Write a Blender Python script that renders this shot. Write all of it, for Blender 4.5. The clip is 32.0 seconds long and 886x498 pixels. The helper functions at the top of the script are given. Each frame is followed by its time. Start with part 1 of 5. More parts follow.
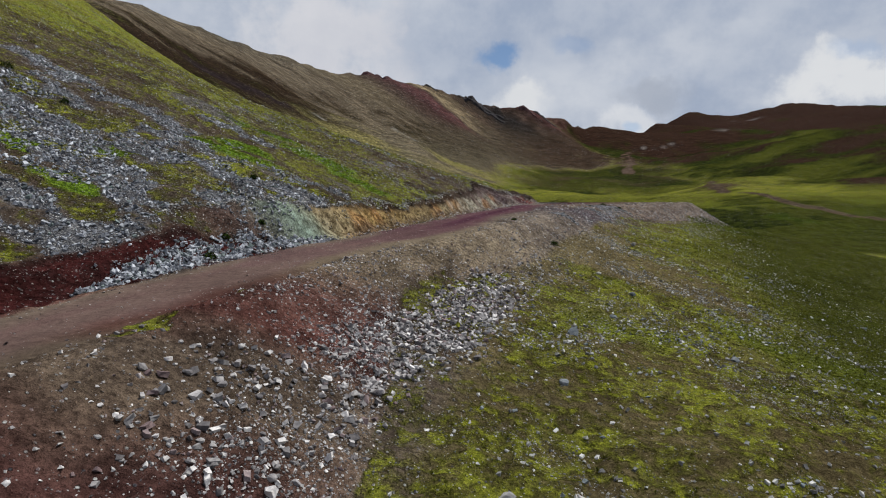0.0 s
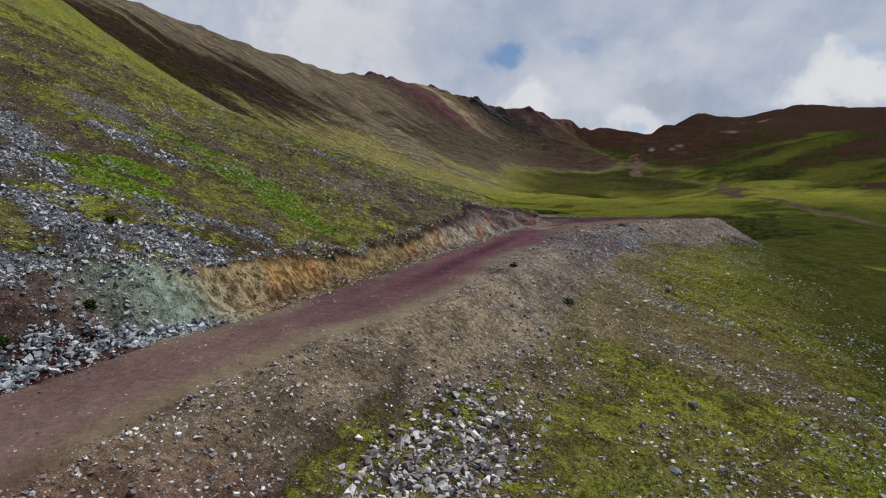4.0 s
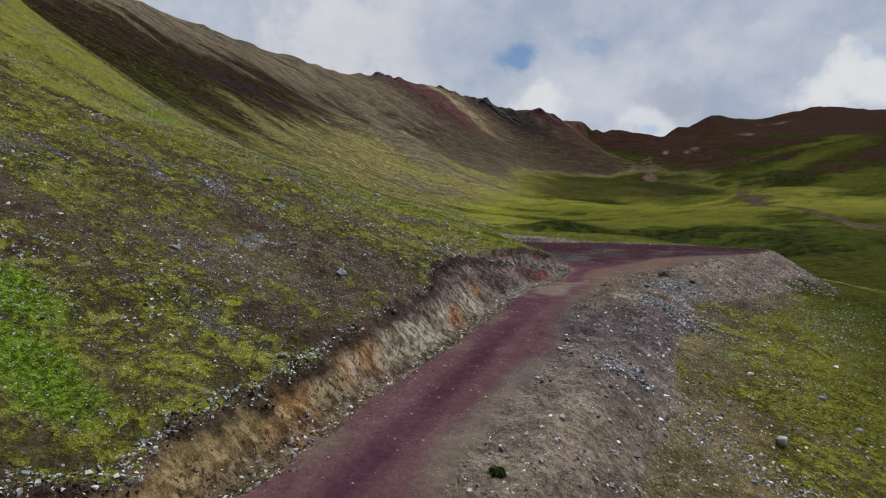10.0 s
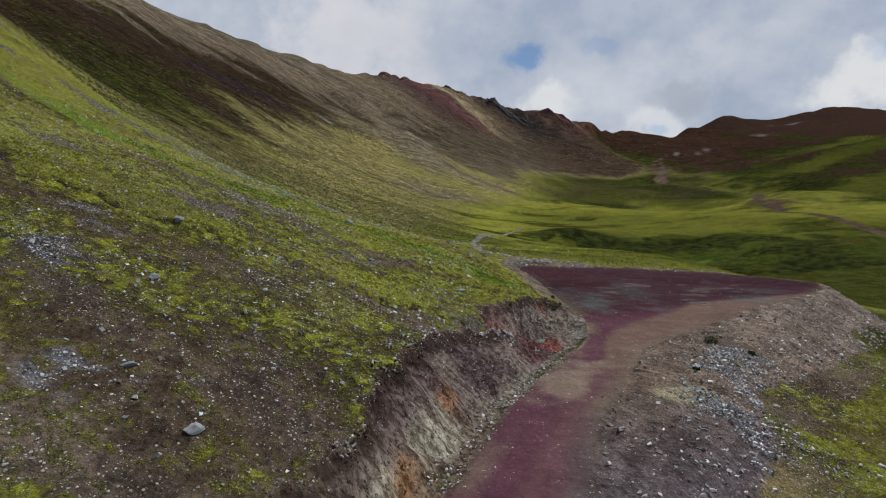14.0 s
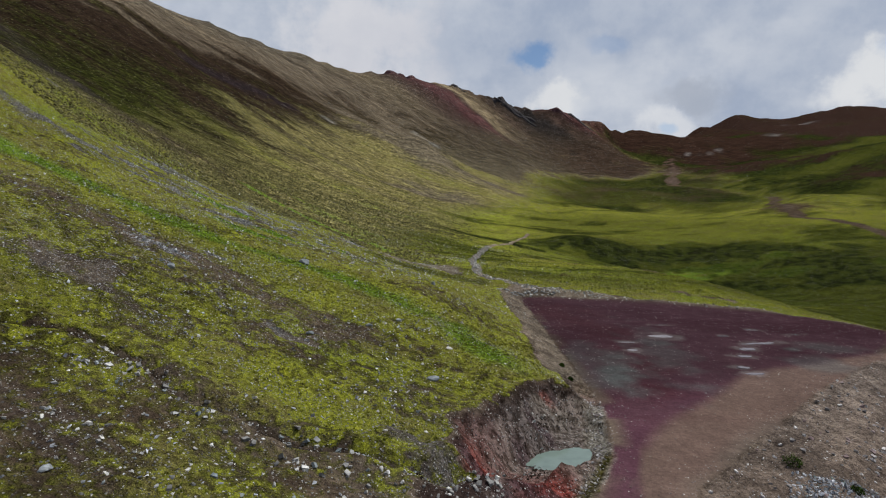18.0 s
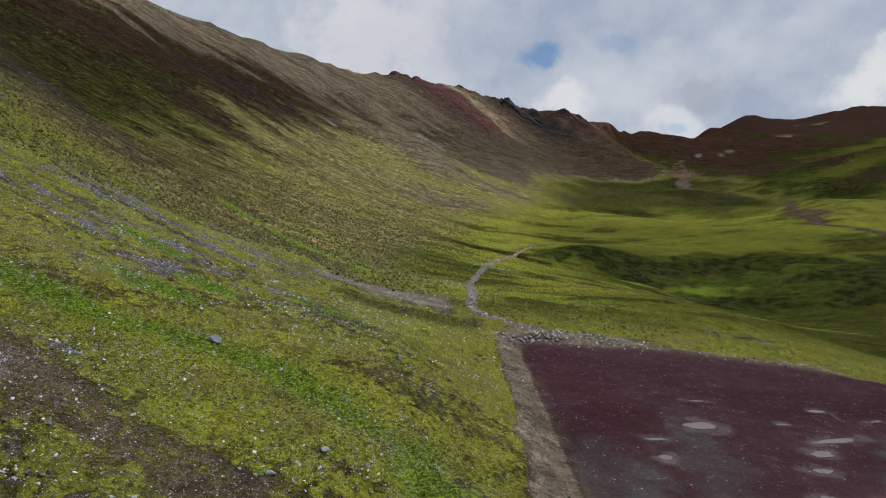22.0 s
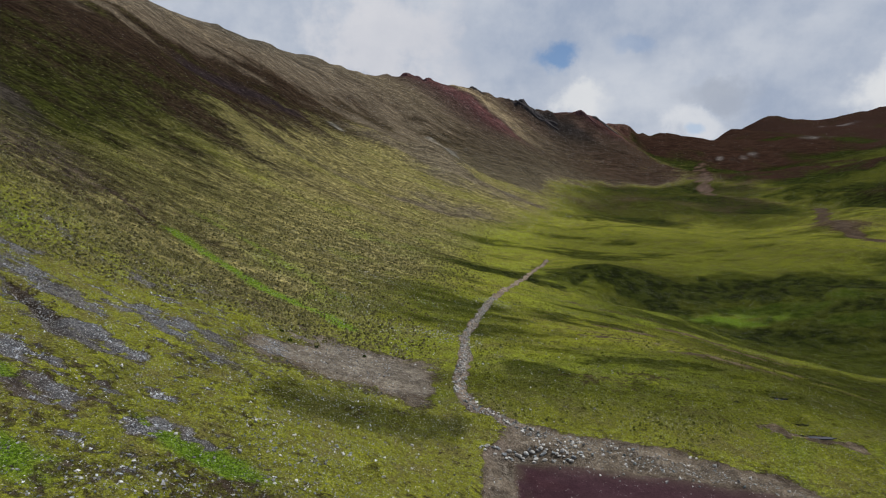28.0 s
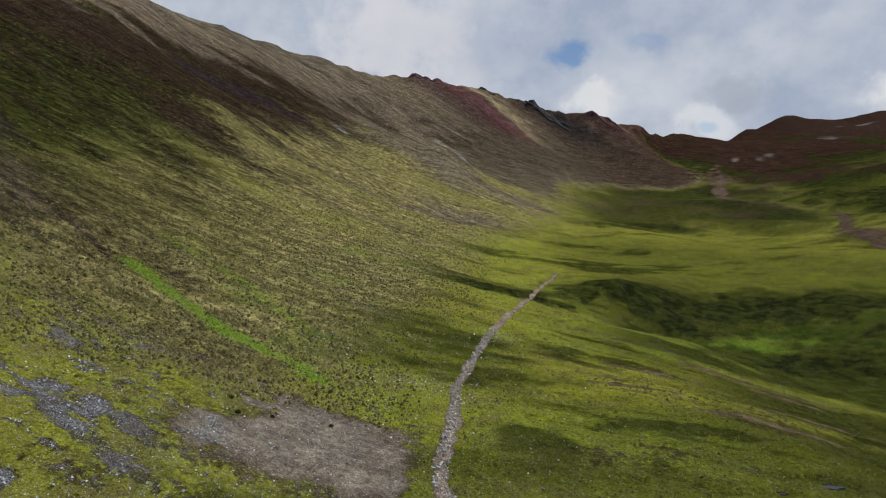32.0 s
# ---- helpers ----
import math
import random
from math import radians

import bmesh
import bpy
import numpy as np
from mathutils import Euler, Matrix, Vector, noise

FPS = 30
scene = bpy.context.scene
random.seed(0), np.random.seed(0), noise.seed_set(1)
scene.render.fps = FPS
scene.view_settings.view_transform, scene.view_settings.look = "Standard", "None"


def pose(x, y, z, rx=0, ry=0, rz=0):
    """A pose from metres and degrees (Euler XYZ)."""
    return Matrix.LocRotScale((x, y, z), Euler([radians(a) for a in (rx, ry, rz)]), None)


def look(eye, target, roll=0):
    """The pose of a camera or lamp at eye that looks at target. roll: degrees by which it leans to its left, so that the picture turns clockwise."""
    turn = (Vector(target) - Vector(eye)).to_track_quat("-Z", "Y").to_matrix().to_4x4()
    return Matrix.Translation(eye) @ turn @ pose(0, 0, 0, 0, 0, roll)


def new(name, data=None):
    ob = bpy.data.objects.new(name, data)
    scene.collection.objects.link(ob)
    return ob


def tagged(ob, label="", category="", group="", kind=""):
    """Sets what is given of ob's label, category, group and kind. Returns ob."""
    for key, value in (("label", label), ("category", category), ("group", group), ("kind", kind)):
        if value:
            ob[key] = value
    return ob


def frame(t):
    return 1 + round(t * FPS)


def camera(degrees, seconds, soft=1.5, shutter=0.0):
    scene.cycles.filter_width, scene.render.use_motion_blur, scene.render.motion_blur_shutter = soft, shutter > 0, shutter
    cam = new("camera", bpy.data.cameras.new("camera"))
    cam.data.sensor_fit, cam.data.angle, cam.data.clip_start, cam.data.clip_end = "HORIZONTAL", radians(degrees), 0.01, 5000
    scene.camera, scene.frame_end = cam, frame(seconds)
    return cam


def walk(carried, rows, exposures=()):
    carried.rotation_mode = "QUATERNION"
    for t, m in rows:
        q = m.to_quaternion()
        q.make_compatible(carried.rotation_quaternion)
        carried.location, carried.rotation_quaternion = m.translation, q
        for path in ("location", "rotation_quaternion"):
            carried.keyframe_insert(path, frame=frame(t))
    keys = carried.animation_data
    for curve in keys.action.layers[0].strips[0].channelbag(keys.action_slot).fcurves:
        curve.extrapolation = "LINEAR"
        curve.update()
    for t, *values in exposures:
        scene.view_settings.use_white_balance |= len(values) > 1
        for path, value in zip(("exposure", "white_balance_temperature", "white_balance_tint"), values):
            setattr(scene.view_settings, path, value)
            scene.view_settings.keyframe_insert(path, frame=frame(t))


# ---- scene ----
cam = camera(75.4, 32.0, 1.1)
METRES, EYE, TILT, LEAN, TURN = 130.0, 0.0, -3.0, 0.0, 0.0
ROWS = [
    (0.0, 0.0, 0.0, 0.0, 0.0, 0.0, -0.0),
    (0.5, 0.0023, 0.0155, 0.0038, 0.05, 0.01, -0.04),
    (1.0, 0.0048, 0.031, 0.0076, 0.11, -0.01, -0.08),
    (1.5, 0.007, 0.0452, 0.0113, 0.18, -0.02, -0.12),
    (2.0, 0.0094, 0.0609, 0.0155, 0.24, -0.03, -0.15),
    (2.5, 0.0115, 0.0752, 0.0195, 0.3, -0.04, -0.18),
    (3.0, 0.0138, 0.0909, 0.0239, 0.39, -0.02, -0.21),
    (3.5, 0.0162, 0.1064, 0.0283, 0.46, 0.02, -0.25),
    (5.5, 0.0254, 0.1652, 0.0439, 0.71, 0.05, -0.4),
    (6.0, 0.0276, 0.1807, 0.0481, 0.79, 0.05, -0.44),
    (6.5, 0.0296, 0.1947, 0.0522, 0.86, 0.07, -0.47),
    (7.0, 0.0319, 0.2101, 0.0564, 0.95, 0.1, -0.49),
    (7.5, 0.0342, 0.2256, 0.0608, 1.05, 0.1, -0.51),
    (8.0, 0.0363, 0.2397, 0.0647, 1.13, 0.12, -0.52),
    (8.5, 0.0385, 0.2551, 0.069, 1.22, 0.14, -0.58),
    (9.0, 0.0407, 0.2706, 0.0732, 1.31, 0.1, -0.61),
    (9.5, 0.0427, 0.2848, 0.0771, 1.38, 0.08, -0.66),
    (10.0, 0.045, 0.3003, 0.0813, 1.49, 0.13, -0.65),
    (10.5, 0.0469, 0.3144, 0.0856, 1.57, 0.13, -0.69),
    (11.0, 0.049, 0.3299, 0.0904, 1.67, 0.11, -0.73),
    (11.5, 0.0512, 0.3454, 0.0951, 1.77, 0.15, -0.71),
    (12.0, 0.0531, 0.3595, 0.0996, 1.85, 0.12, -0.75),
    (12.5, 0.0552, 0.375, 0.1044, 1.95, 0.13, -0.8),
    (13.0, 0.0574, 0.3903, 0.1094, 2.05, 0.12, -0.83),
    (13.5, 0.0593, 0.4044, 0.1137, 2.14, 0.11, -0.85),
    (14.0, 0.0614, 0.4199, 0.1187, 2.24, 0.1, -0.87),
    (14.5, 0.0633, 0.4339, 0.1231, 2.33, 0.11, -0.87),
    (16.5, 0.0712, 0.4912, 0.1428, 2.73, -0.04, -1.06),
    (17.0, 0.0733, 0.5066, 0.1471, 2.83, -0.04, -1.06),
    (17.5, 0.0753, 0.5207, 0.1513, 2.93, -0.04, -1.07),
    (18.0, 0.0773, 0.536, 0.156, 3.02, -0.05, -1.1),
    (18.5, 0.0792, 0.55, 0.1604, 3.13, -0.05, -1.1),
    (19.0, 0.0815, 0.5653, 0.1658, 3.23, -0.07, -1.09),
    (19.5, 0.0837, 0.5807, 0.171, 3.34, -0.04, -1.1),
    (20.0, 0.0857, 0.5948, 0.1758, 3.41, -0.04, -1.13),
    (20.5, 0.0881, 0.6101, 0.1809, 3.5, -0.04, -1.13),
    (21.0, 0.0904, 0.6255, 0.186, 3.59, -0.03, -1.13),
    (21.5, 0.0924, 0.6396, 0.1906, 3.66, -0.02, -1.14),
    (22.0, 0.0948, 0.6548, 0.196, 3.75, -0.03, -1.16),
    (22.5, 0.0968, 0.6687, 0.2012, 3.85, -0.02, -1.15),
    (23.0, 0.0991, 0.6839, 0.2068, 3.95, -0.02, -1.16),
    (23.5, 0.1014, 0.6993, 0.2122, 4.03, -0.03, -1.18),
    (24.0, 0.1034, 0.7131, 0.2172, 4.13, -0.03, -1.19),
    (24.5, 0.1056, 0.7284, 0.2229, 4.21, -0.02, -1.21),
    (25.0, 0.1077, 0.7437, 0.2287, 4.29, -0.01, -1.21),
    (25.5, 0.1097, 0.7576, 0.2336, 4.38, -0.01, -1.23),
    (27.5, 0.1164, 0.8157, 0.2547, 5.0, -0.0, -1.31),
    (28.0, 0.1182, 0.8288, 0.2605, 5.25, -0.01, -1.34),
    (28.5, 0.1202, 0.8432, 0.2668, 5.49, -0.03, -1.36),
    (29.0, 0.1224, 0.8576, 0.2731, 5.68, -0.03, -1.35),
    (29.5, 0.1244, 0.8707, 0.2789, 5.8, -0.05, -1.32),
    (30.0, 0.1268, 0.8851, 0.2854, 5.92, -0.05, -1.35),
    (30.5, 0.1288, 0.8981, 0.2911, 6.0, -0.07, -1.38),
    (31.0, 0.131, 0.9125, 0.2973, 6.11, -0.08, -1.41),
    (31.5, 0.133, 0.9269, 0.3037, 6.22, -0.07, -1.43),
    (32.0, 0.1348, 0.9399, 0.3096, 6.32, -0.1, -1.46),
]
walk(cam, [(t, pose(0, 0, EYE, TILT, LEAN, TURN) @ pose(METRES * x, METRES * y, METRES * z, 90 + pitch, roll, yaw)) for t, x, y, z, yaw, pitch, roll in ROWS])

# ---- sky and sun: broken cloud, a high sun ----
SUN_UP, SUN_ROUND = 58.0, 62.0
world = bpy.data.worlds.new("sky")
scene.world = world
world.use_nodes = True
wn, wl = world.node_tree.nodes, world.node_tree.links
wn.clear()


def sky_node(kind, **settings):
    n = wn.new(kind)
    for key, value in settings.items():
        if key in n.inputs:
            n.inputs[key].default_value = value
    return n


def sky_math(kind, a, b=0.0, clamp=False):
    n = wn.new("ShaderNodeMath")
    n.operation, n.use_clamp = kind, clamp
    for socket, value in zip(n.inputs, (a, b)):
        if isinstance(value, (int, float)):
            socket.default_value = value
        else:
            wl.new(value, socket)
    return n.outputs[0]


def sky_mix(f, a, b):
    n = wn.new("ShaderNodeMix")
    n.data_type = "RGBA"
    for socket, value in ((n.inputs[0], f), (n.inputs[6], a), (n.inputs[7], b)):
        if isinstance(value, (int, float, tuple)):
            socket.default_value = value
        else:
            wl.new(value, socket)
    return n.outputs[2]


def sky_ramp(f, a, b):
    n = wn.new("ShaderNodeMapRange")
    n.interpolation_type = "SMOOTHSTEP"
    wl.new(f, n.inputs[0])
    n.inputs[1].default_value, n.inputs[2].default_value = a, b
    return n.outputs[0]


blue = wn.new("ShaderNodeTexSky")
blue.sky_type, blue.sun_disc = "NISHITA", False
blue.sun_elevation, blue.sun_rotation = radians(SUN_UP), radians(SUN_ROUND)
blue.altitude, blue.air_density, blue.dust_density = 4500, 1.4, 1.0
way = wn.new("ShaderNodeTexCoord").outputs["Generated"]
# the cloud layer is flat: directions are laid out on a plane overhead
part = wn.new("ShaderNodeSeparateXYZ")
wl.new(way, part.inputs[0])
height = sky_math("ADD", sky_math("MAXIMUM", part.outputs[2], 0.0), 0.28)
flat = wn.new("ShaderNodeCombineXYZ")
wl.new(sky_math("DIVIDE", part.outputs[0], height), flat.inputs[0])
wl.new(sky_math("DIVIDE", part.outputs[1], height), flat.inputs[1])


def cloud_noise(scale, detail, rough, shift):
    n = sky_node("ShaderNodeTexNoise", Scale=scale, Detail=detail, Roughness=rough)
    m = wn.new("ShaderNodeVectorMath")
    m.operation = "ADD"
    m.inputs[1].default_value = shift
    wl.new(flat.outputs[0], m.inputs[0])
    wl.new(m.outputs[0], n.inputs["Vector"])
    return n.outputs[0]


body, puffs = cloud_noise(0.8, 6, 0.5, (3.1, 1.7, 0.0)), cloud_noise(1.5, 7, 0.52, (8.3, 4.2, 0.0))
wisp = sky_node("ShaderNodeTexNoise", Scale=9.0, Detail=4, Roughness=0.5)
wl.new(way, wisp.inputs["Vector"])
wisps = wisp.outputs[0]


torn = sky_node("ShaderNodeTexNoise", Scale=11.0, Detail=6, Roughness=0.6)
wl.new(way, torn.inputs["Vector"])


def toward(x, y, z, wide, flatten=1.8, rag=2.6):
    """1 at that direction, falling to 0 at a torn edge about wide away, flatter than it is broad."""
    drift = wn.new("ShaderNodeVectorMath")
    drift.operation = "MULTIPLY_ADD"
    wl.new(torn.outputs["Color"], drift.inputs[0])
    drift.inputs[1].default_value = (wide * rag,) * 3
    wl.new(way, drift.inputs[2])
    d = wn.new("ShaderNodeVectorMath")
    d.operation = "SUBTRACT"
    wl.new(drift.outputs[0], d.inputs[0])
    d.inputs[1].default_value = Vector((x, y, z)).normalized() + Vector((0.5, 0.5, 0.5)) * wide * rag
    m = wn.new("ShaderNodeVectorMath")
    m.operation = "MULTIPLY"
    wl.new(d.outputs[0], m.inputs[0])
    m.inputs[1].default_value = (1, 1, flatten)
    n = wn.new("ShaderNodeVectorMath")
    n.operation = "LENGTH"
    wl.new(m.outputs[0], n.inputs[0])
    return sky_ramp(n.outputs["Value"], wide * 1.25, wide * 0.45)


cover = sky_ramp(sky_math("ADD", body, sky_math("MULTIPLY", wisps, 0.18)), 0.26, 0.44)
for hole, thin in ((toward(0.096, 1.0, 0.274, 0.040), 1.0), (toward(0.222, 1.0, 0.300, 0.030), 0.35), (toward(0.325, 1.0, 0.158, 0.016), 0.5), (toward(0.70, 1.0, 0.29, 0.03), 0.3)):
    cover = sky_math("MULTIPLY", cover, sky_math("SUBTRACT", 1.0, sky_math("MULTIPLY", hole, thin)))
billow = sky_math("ADD", sky_math("MULTIPLY", sky_ramp(puffs, 0.34, 0.66), 0.62), sky_math("MULTIPLY", sky_ramp(torn.outputs[0], 0.34, 0.66), 0.38))
grey = sky_mix(billow, (3.6, 4.25, 5.5, 1), (6.3, 6.65, 7.3, 1))
# sunlit heads of cloud, and a darker belly
for head, colour, f in ((toward(0.135, 1.0, 0.205, 0.055), (7.9, 8.0, 8.1, 1), 0.75), (toward(0.70, 1.0, 0.235, 0.085), (8.0, 8.1, 8.2, 1), 0.8),
                        (toward(0.33, 1.0, 0.165, 0.05), (8.0, 8.1, 8.3, 1), 0.6), (toward(0.365, 1.0, 0.225, 0.05), (3.9, 4.3, 5.1, 1), 0.7),
                        (toward(-0.20, 1.0, 0.30, 0.14, 1.6), (7.3, 7.2, 7.5, 1), 0.6)):
    grey = sky_mix(sky_math("MULTIPLY", head, f), grey, colour)
shade = wn.new("ShaderNodeBackground")
wl.new(sky_mix(cover, blue.outputs[0], grey), shade.inputs[0])
shade.inputs[1].default_value = 0.094
wl.new(shade.outputs[0], wn.new("ShaderNodeOutputWorld").inputs[0])

sun = new("sun", bpy.data.lights.new("sun", "SUN"))
sun.data.energy, sun.data.angle, sun.data.color = 4.7, radians(1.5), (1.0, 0.985, 0.925)
sun.matrix_world = look((300 * math.sin(radians(SUN_ROUND)), 300 * math.cos(radians(SUN_ROUND)), 300 * math.tan(radians(SUN_UP))), (0, 0, 0))


# ---- materials ----
class Nodes:
    """Short hand for the nodes of one material."""

    def __init__(self, name):
        self.mat = bpy.data.materials.new(name)
        self.mat.use_nodes = True
        self.n, self.l = self.mat.node_tree.nodes, self.mat.node_tree.links
        self.shader = self.n["Principled BSDF"]
        self.place = self.n.new("ShaderNodeNewGeometry").outputs["Position"]

    def put(self, socket, value):
        if isinstance(value, (int, float)):
            socket.default_value = value
        elif isinstance(value, (tuple, list)):
            socket.default_value = (*value, 1) if len(value) == 3 and len(socket.default_value) == 4 else value
        else:
            self.l.new(value, socket)

    def attr(self, name, colour=False):
        n = self.n.new("ShaderNodeAttribute")
        n.attribute_name = name
        return n.outputs["Color" if colour else "Fac"]

    def noise(self, scale, detail=4, rough=0.55, stretch=(1, 1, 1), warp=0.0, shift=(0, 0, 0)):
        m = self.n.new("ShaderNodeMapping")
        m.inputs["Scale"].default_value = stretch
        m.inputs["Location"].default_value = shift
        self.l.new(self.place, m.inputs[0])
        n = self.n.new("ShaderNodeTexNoise")
        self.l.new(m.outputs[0], n.inputs["Vector"])
        for key, value in (("Scale", scale), ("Detail", detail), ("Roughness", rough), ("Distortion", warp)):
            n.inputs[key].default_value = value
        return n.outputs[0]

    def cells(self, scale, feature="F1"):
        n = self.n.new("ShaderNodeTexVoronoi")
        n.feature = feature
        self.l.new(self.place, n.inputs["Vector"])
        n.inputs["Scale"].default_value = scale
        return n.outputs

    def math(self, kind, a, b=0.0, clamp=False):
        n = self.n.new("ShaderNodeMath")
        n.operation, n.use_clamp = kind, clamp
        self.put(n.inputs[0], a), self.put(n.inputs[1], b)
        return n.outputs[0]

    def ramp(self, f, a, b, to0=0.0, to1=1.0):
        n = self.n.new("ShaderNodeMapRange")
        n.interpolation_type = "SMOOTHSTEP"
        for socket, value in zip(n.inputs, (f, a, b, to0, to1)):
            self.put(socket, value)
        return n.outputs[0]

    def mix(self, f, a, b, kind="MIX"):
        n = self.n.new("ShaderNodeMix")
        n.data_type, n.blend_type = "RGBA", kind
        self.put(n.inputs[0], f), self.put(n.inputs[6], a), self.put(n.inputs[7], b)
        return n.outputs[2]

    def grey(self, v):
        n = self.n.new("ShaderNodeCombineColor")
        for s in n.inputs:
            self.put(s, v)
        return n.outputs[0]

    def bump(self, height, distance, strength=1.0, under=None):
        n = self.n.new("ShaderNodeBump")
        n.inputs["Strength"].default_value, n.inputs["Distance"].default_value = strength, distance
        self.l.new(height, n.inputs["Height"])
        if under is not None:
            self.l.new(under, n.inputs["Normal"])
        return n.outputs[0]

    def done(self, colour, rough=0.9, normal=None, specular=0.25):
        self.put(self.shader.inputs["Base Color"], colour)
        self.put(self.shader.inputs["Roughness"], rough)
        self.put(self.shader.inputs["Specular IOR Level"], specular)
        if normal is not None:
            self.l.new(normal, self.shader.inputs["Normal"])
        return self.mat


def ground_material():
    m = Nodes("mountain ground")
    soil, grass, stone, lush, damp_shade, dry = m.attr("soil", True), m.attr("grass"), m.attr("stone"), m.attr("lush"), m.attr("damp_shade"), m.attr("dry")
    coarse, patch, middle = m.noise(0.05, 5), m.noise(0.22, 8, 0.68), m.noise(0.9, 6, 0.64, warp=0.5)
    cushion, fine, grain = m.noise(1.7, 6, 0.62, warp=0.3, shift=(31, 7, 3)), m.noise(4.2, 5, 0.68), m.noise(19, 4, 0.65)
    # a driven road is rolled smooth
    calm = m.math("SUBTRACT", 1.0, m.math("MULTIPLY", m.attr("road"), 0.72))

    def eased(v):
        return m.math("ADD", 0.5, m.math("MULTIPLY", m.math("SUBTRACT", v, 0.5), calm))

    def times(base, low, high, v, a, b):
        return m.mix(m.ramp(v, a, b), m.mix(1.0, base, low, "MULTIPLY"), m.mix(1.0, base, high, "MULTIPLY"))

    # bare earth with lighter dust and darker damp
    earth = times(soil, (0.66, 0.64, 0.64), (1.30, 1.28, 1.25), eased(middle), 0.34, 0.66)
    earth = times(earth, (0.62, 0.60, 0.59), (1.38, 1.37, 1.34), eased(fine), 0.36, 0.64)
    earth = m.mix(m.math("MULTIPLY", m.ramp(grain, 0.52, 0.72, 0, 0.55), calm), earth, m.mix(1.0, soil, (2.3, 2.25, 2.15), "MULTIPLY"))
    earth = times(earth, (0.72, 0.70, 0.70), (1.25, 1.22, 1.2), eased(patch), 0.36, 0.64)
    # bedrock bared in the cutting: upright ribs, cracks and stains
    rock = m.attr("rock")
    ribs, cracks = m.noise(2.4, 7, 0.68, (1, 1, 0.2)), m.noise(5.0, 5, 0.7, (1, 1, 0.35))
    bed = times(soil, (0.48, 0.44, 0.41), (1.46, 1.46, 1.48), ribs, 0.40, 0.60)
    bed = m.mix(m.ramp(cracks, 0.46, 0.38), bed, m.mix(1.0, soil, (0.20, 0.18, 0.16), "MULTIPLY"))
    earth = m.mix(rock, earth, bed)
    # short turf: brown litter and olive grass with cushions of yellow-green moss
    turf = m.mix(m.ramp(coarse, 0.36, 0.64), (0.106, 0.112, 0.020), (0.156, 0.164, 0.026))
    turf = m.mix(m.ramp(patch, 0.46, 0.62, 0, 0.75), turf, (0.122, 0.106, 0.042))
    moss = m.math("ADD", m.math("ADD", m.math("MULTIPLY", cushion, 0.36), m.math("MULTIPLY", middle, 0.34)), m.math("MULTIPLY", m.noise(0.16, 5, 0.6, shift=(11, 23, 5)), 0.30))
    turf = m.mix(m.ramp(moss, 0.485, 0.58, 0, 0.85), turf, m.mix(m.ramp(patch, 0.35, 0.6), (0.212, 0.226, 0.023), (0.172, 0.187, 0.025)))
    turf = m.mix(m.ramp(moss, 0.475, 0.39, 0, 0.85), turf, m.mix(m.ramp(fine, 0.35, 0.65), (0.056, 0.050, 0.020), (0.118, 0.106, 0.044)))
    turf = m.mix(dry, turf, m.mix(m.ramp(patch, 0.38, 0.62), (0.088, 0.079, 0.035), (0.196, 0.174, 0.082)))
    turf = m.mix(lush, turf, m.mix(m.ramp(fine, 0.3, 0.7), (0.048, 0.095, 0.010), (0.130, 0.205, 0.022)))
    # dark green turf; the same tone paints cloud shade on distant ground
    turf = m.mix(damp_shade, turf, m.mix(m.ramp(patch, 0.40, 0.60), (0.0085, 0.0110, 0.0038), (0.027, 0.033, 0.0085)))
    turf = times(turf, (0.62, 0.62, 0.62), (1.32, 1.31, 1.25), fine, 0.35, 0.65)
    turf = times(turf, (0.66, 0.67, 0.68), (1.34, 1.31, 1.18), grain, 0.38, 0.62)
    spread = m.math("ADD", m.math("ADD", m.math("MULTIPLY", middle, 0.38), m.math("MULTIPLY", cushion, 0.36)), m.math("MULTIPLY", patch, 0.26))
    cover = m.ramp(m.math("ADD", grass, m.math("MULTIPLY", m.math("SUBTRACT", spread, 0.5), 2.1)), 0.30, 0.62)
    colour = m.mix(cover, earth, turf)
    # rills and tussock lines that run down the mountain side
    rills, dots = m.noise(0.20, 7, 0.72, (0.22, 1, 0.3)), m.noise(0.42, 5, 0.75)
    colour = m.mix(dry, colour, times(colour, (0.60, 0.59, 0.58), (1.36, 1.34, 1.32), rills, 0.36, 0.64))
    colour = m.mix(dry, colour, times(colour, (0.55, 0.56, 0.55), (1.40, 1.38, 1.32), dots, 0.38, 0.62))
    # dark tussocks standing on the dry mountain side
    tuft, thicket = m.cells(0.55)["Distance"], m.cells(0.20)["Distance"]
    spot = m.math("MAXIMUM", m.ramp(m.math("ADD", tuft, m.math("MULTIPLY", m.math("SUBTRACT", fine, 0.5), 0.5)), 0.42, 0.24), m.math("MULTIPLY", m.ramp(thicket, 0.42, 0.25), 0.7))
    spot = m.math("MULTIPLY", m.math("MULTIPLY", spot, m.ramp(patch, 0.40, 0.60)), dry)
    colour = m.mix(m.math("MULTIPLY", spot, 0.6), colour, m.mix(1.0, colour, (0.26, 0.28, 0.26), "MULTIPLY"))
    glint = m.math("MULTIPLY", m.math("MULTIPLY", m.ramp(m.cells(0.36)["Distance"], 0.36, 0.16), m.ramp(patch, 0.58, 0.42)), dry)
    colour = m.mix(m.math("MULTIPLY", glint, 0.7), colour, m.mix(1.0, colour, (1.9, 1.9, 1.8), "MULTIPLY"))

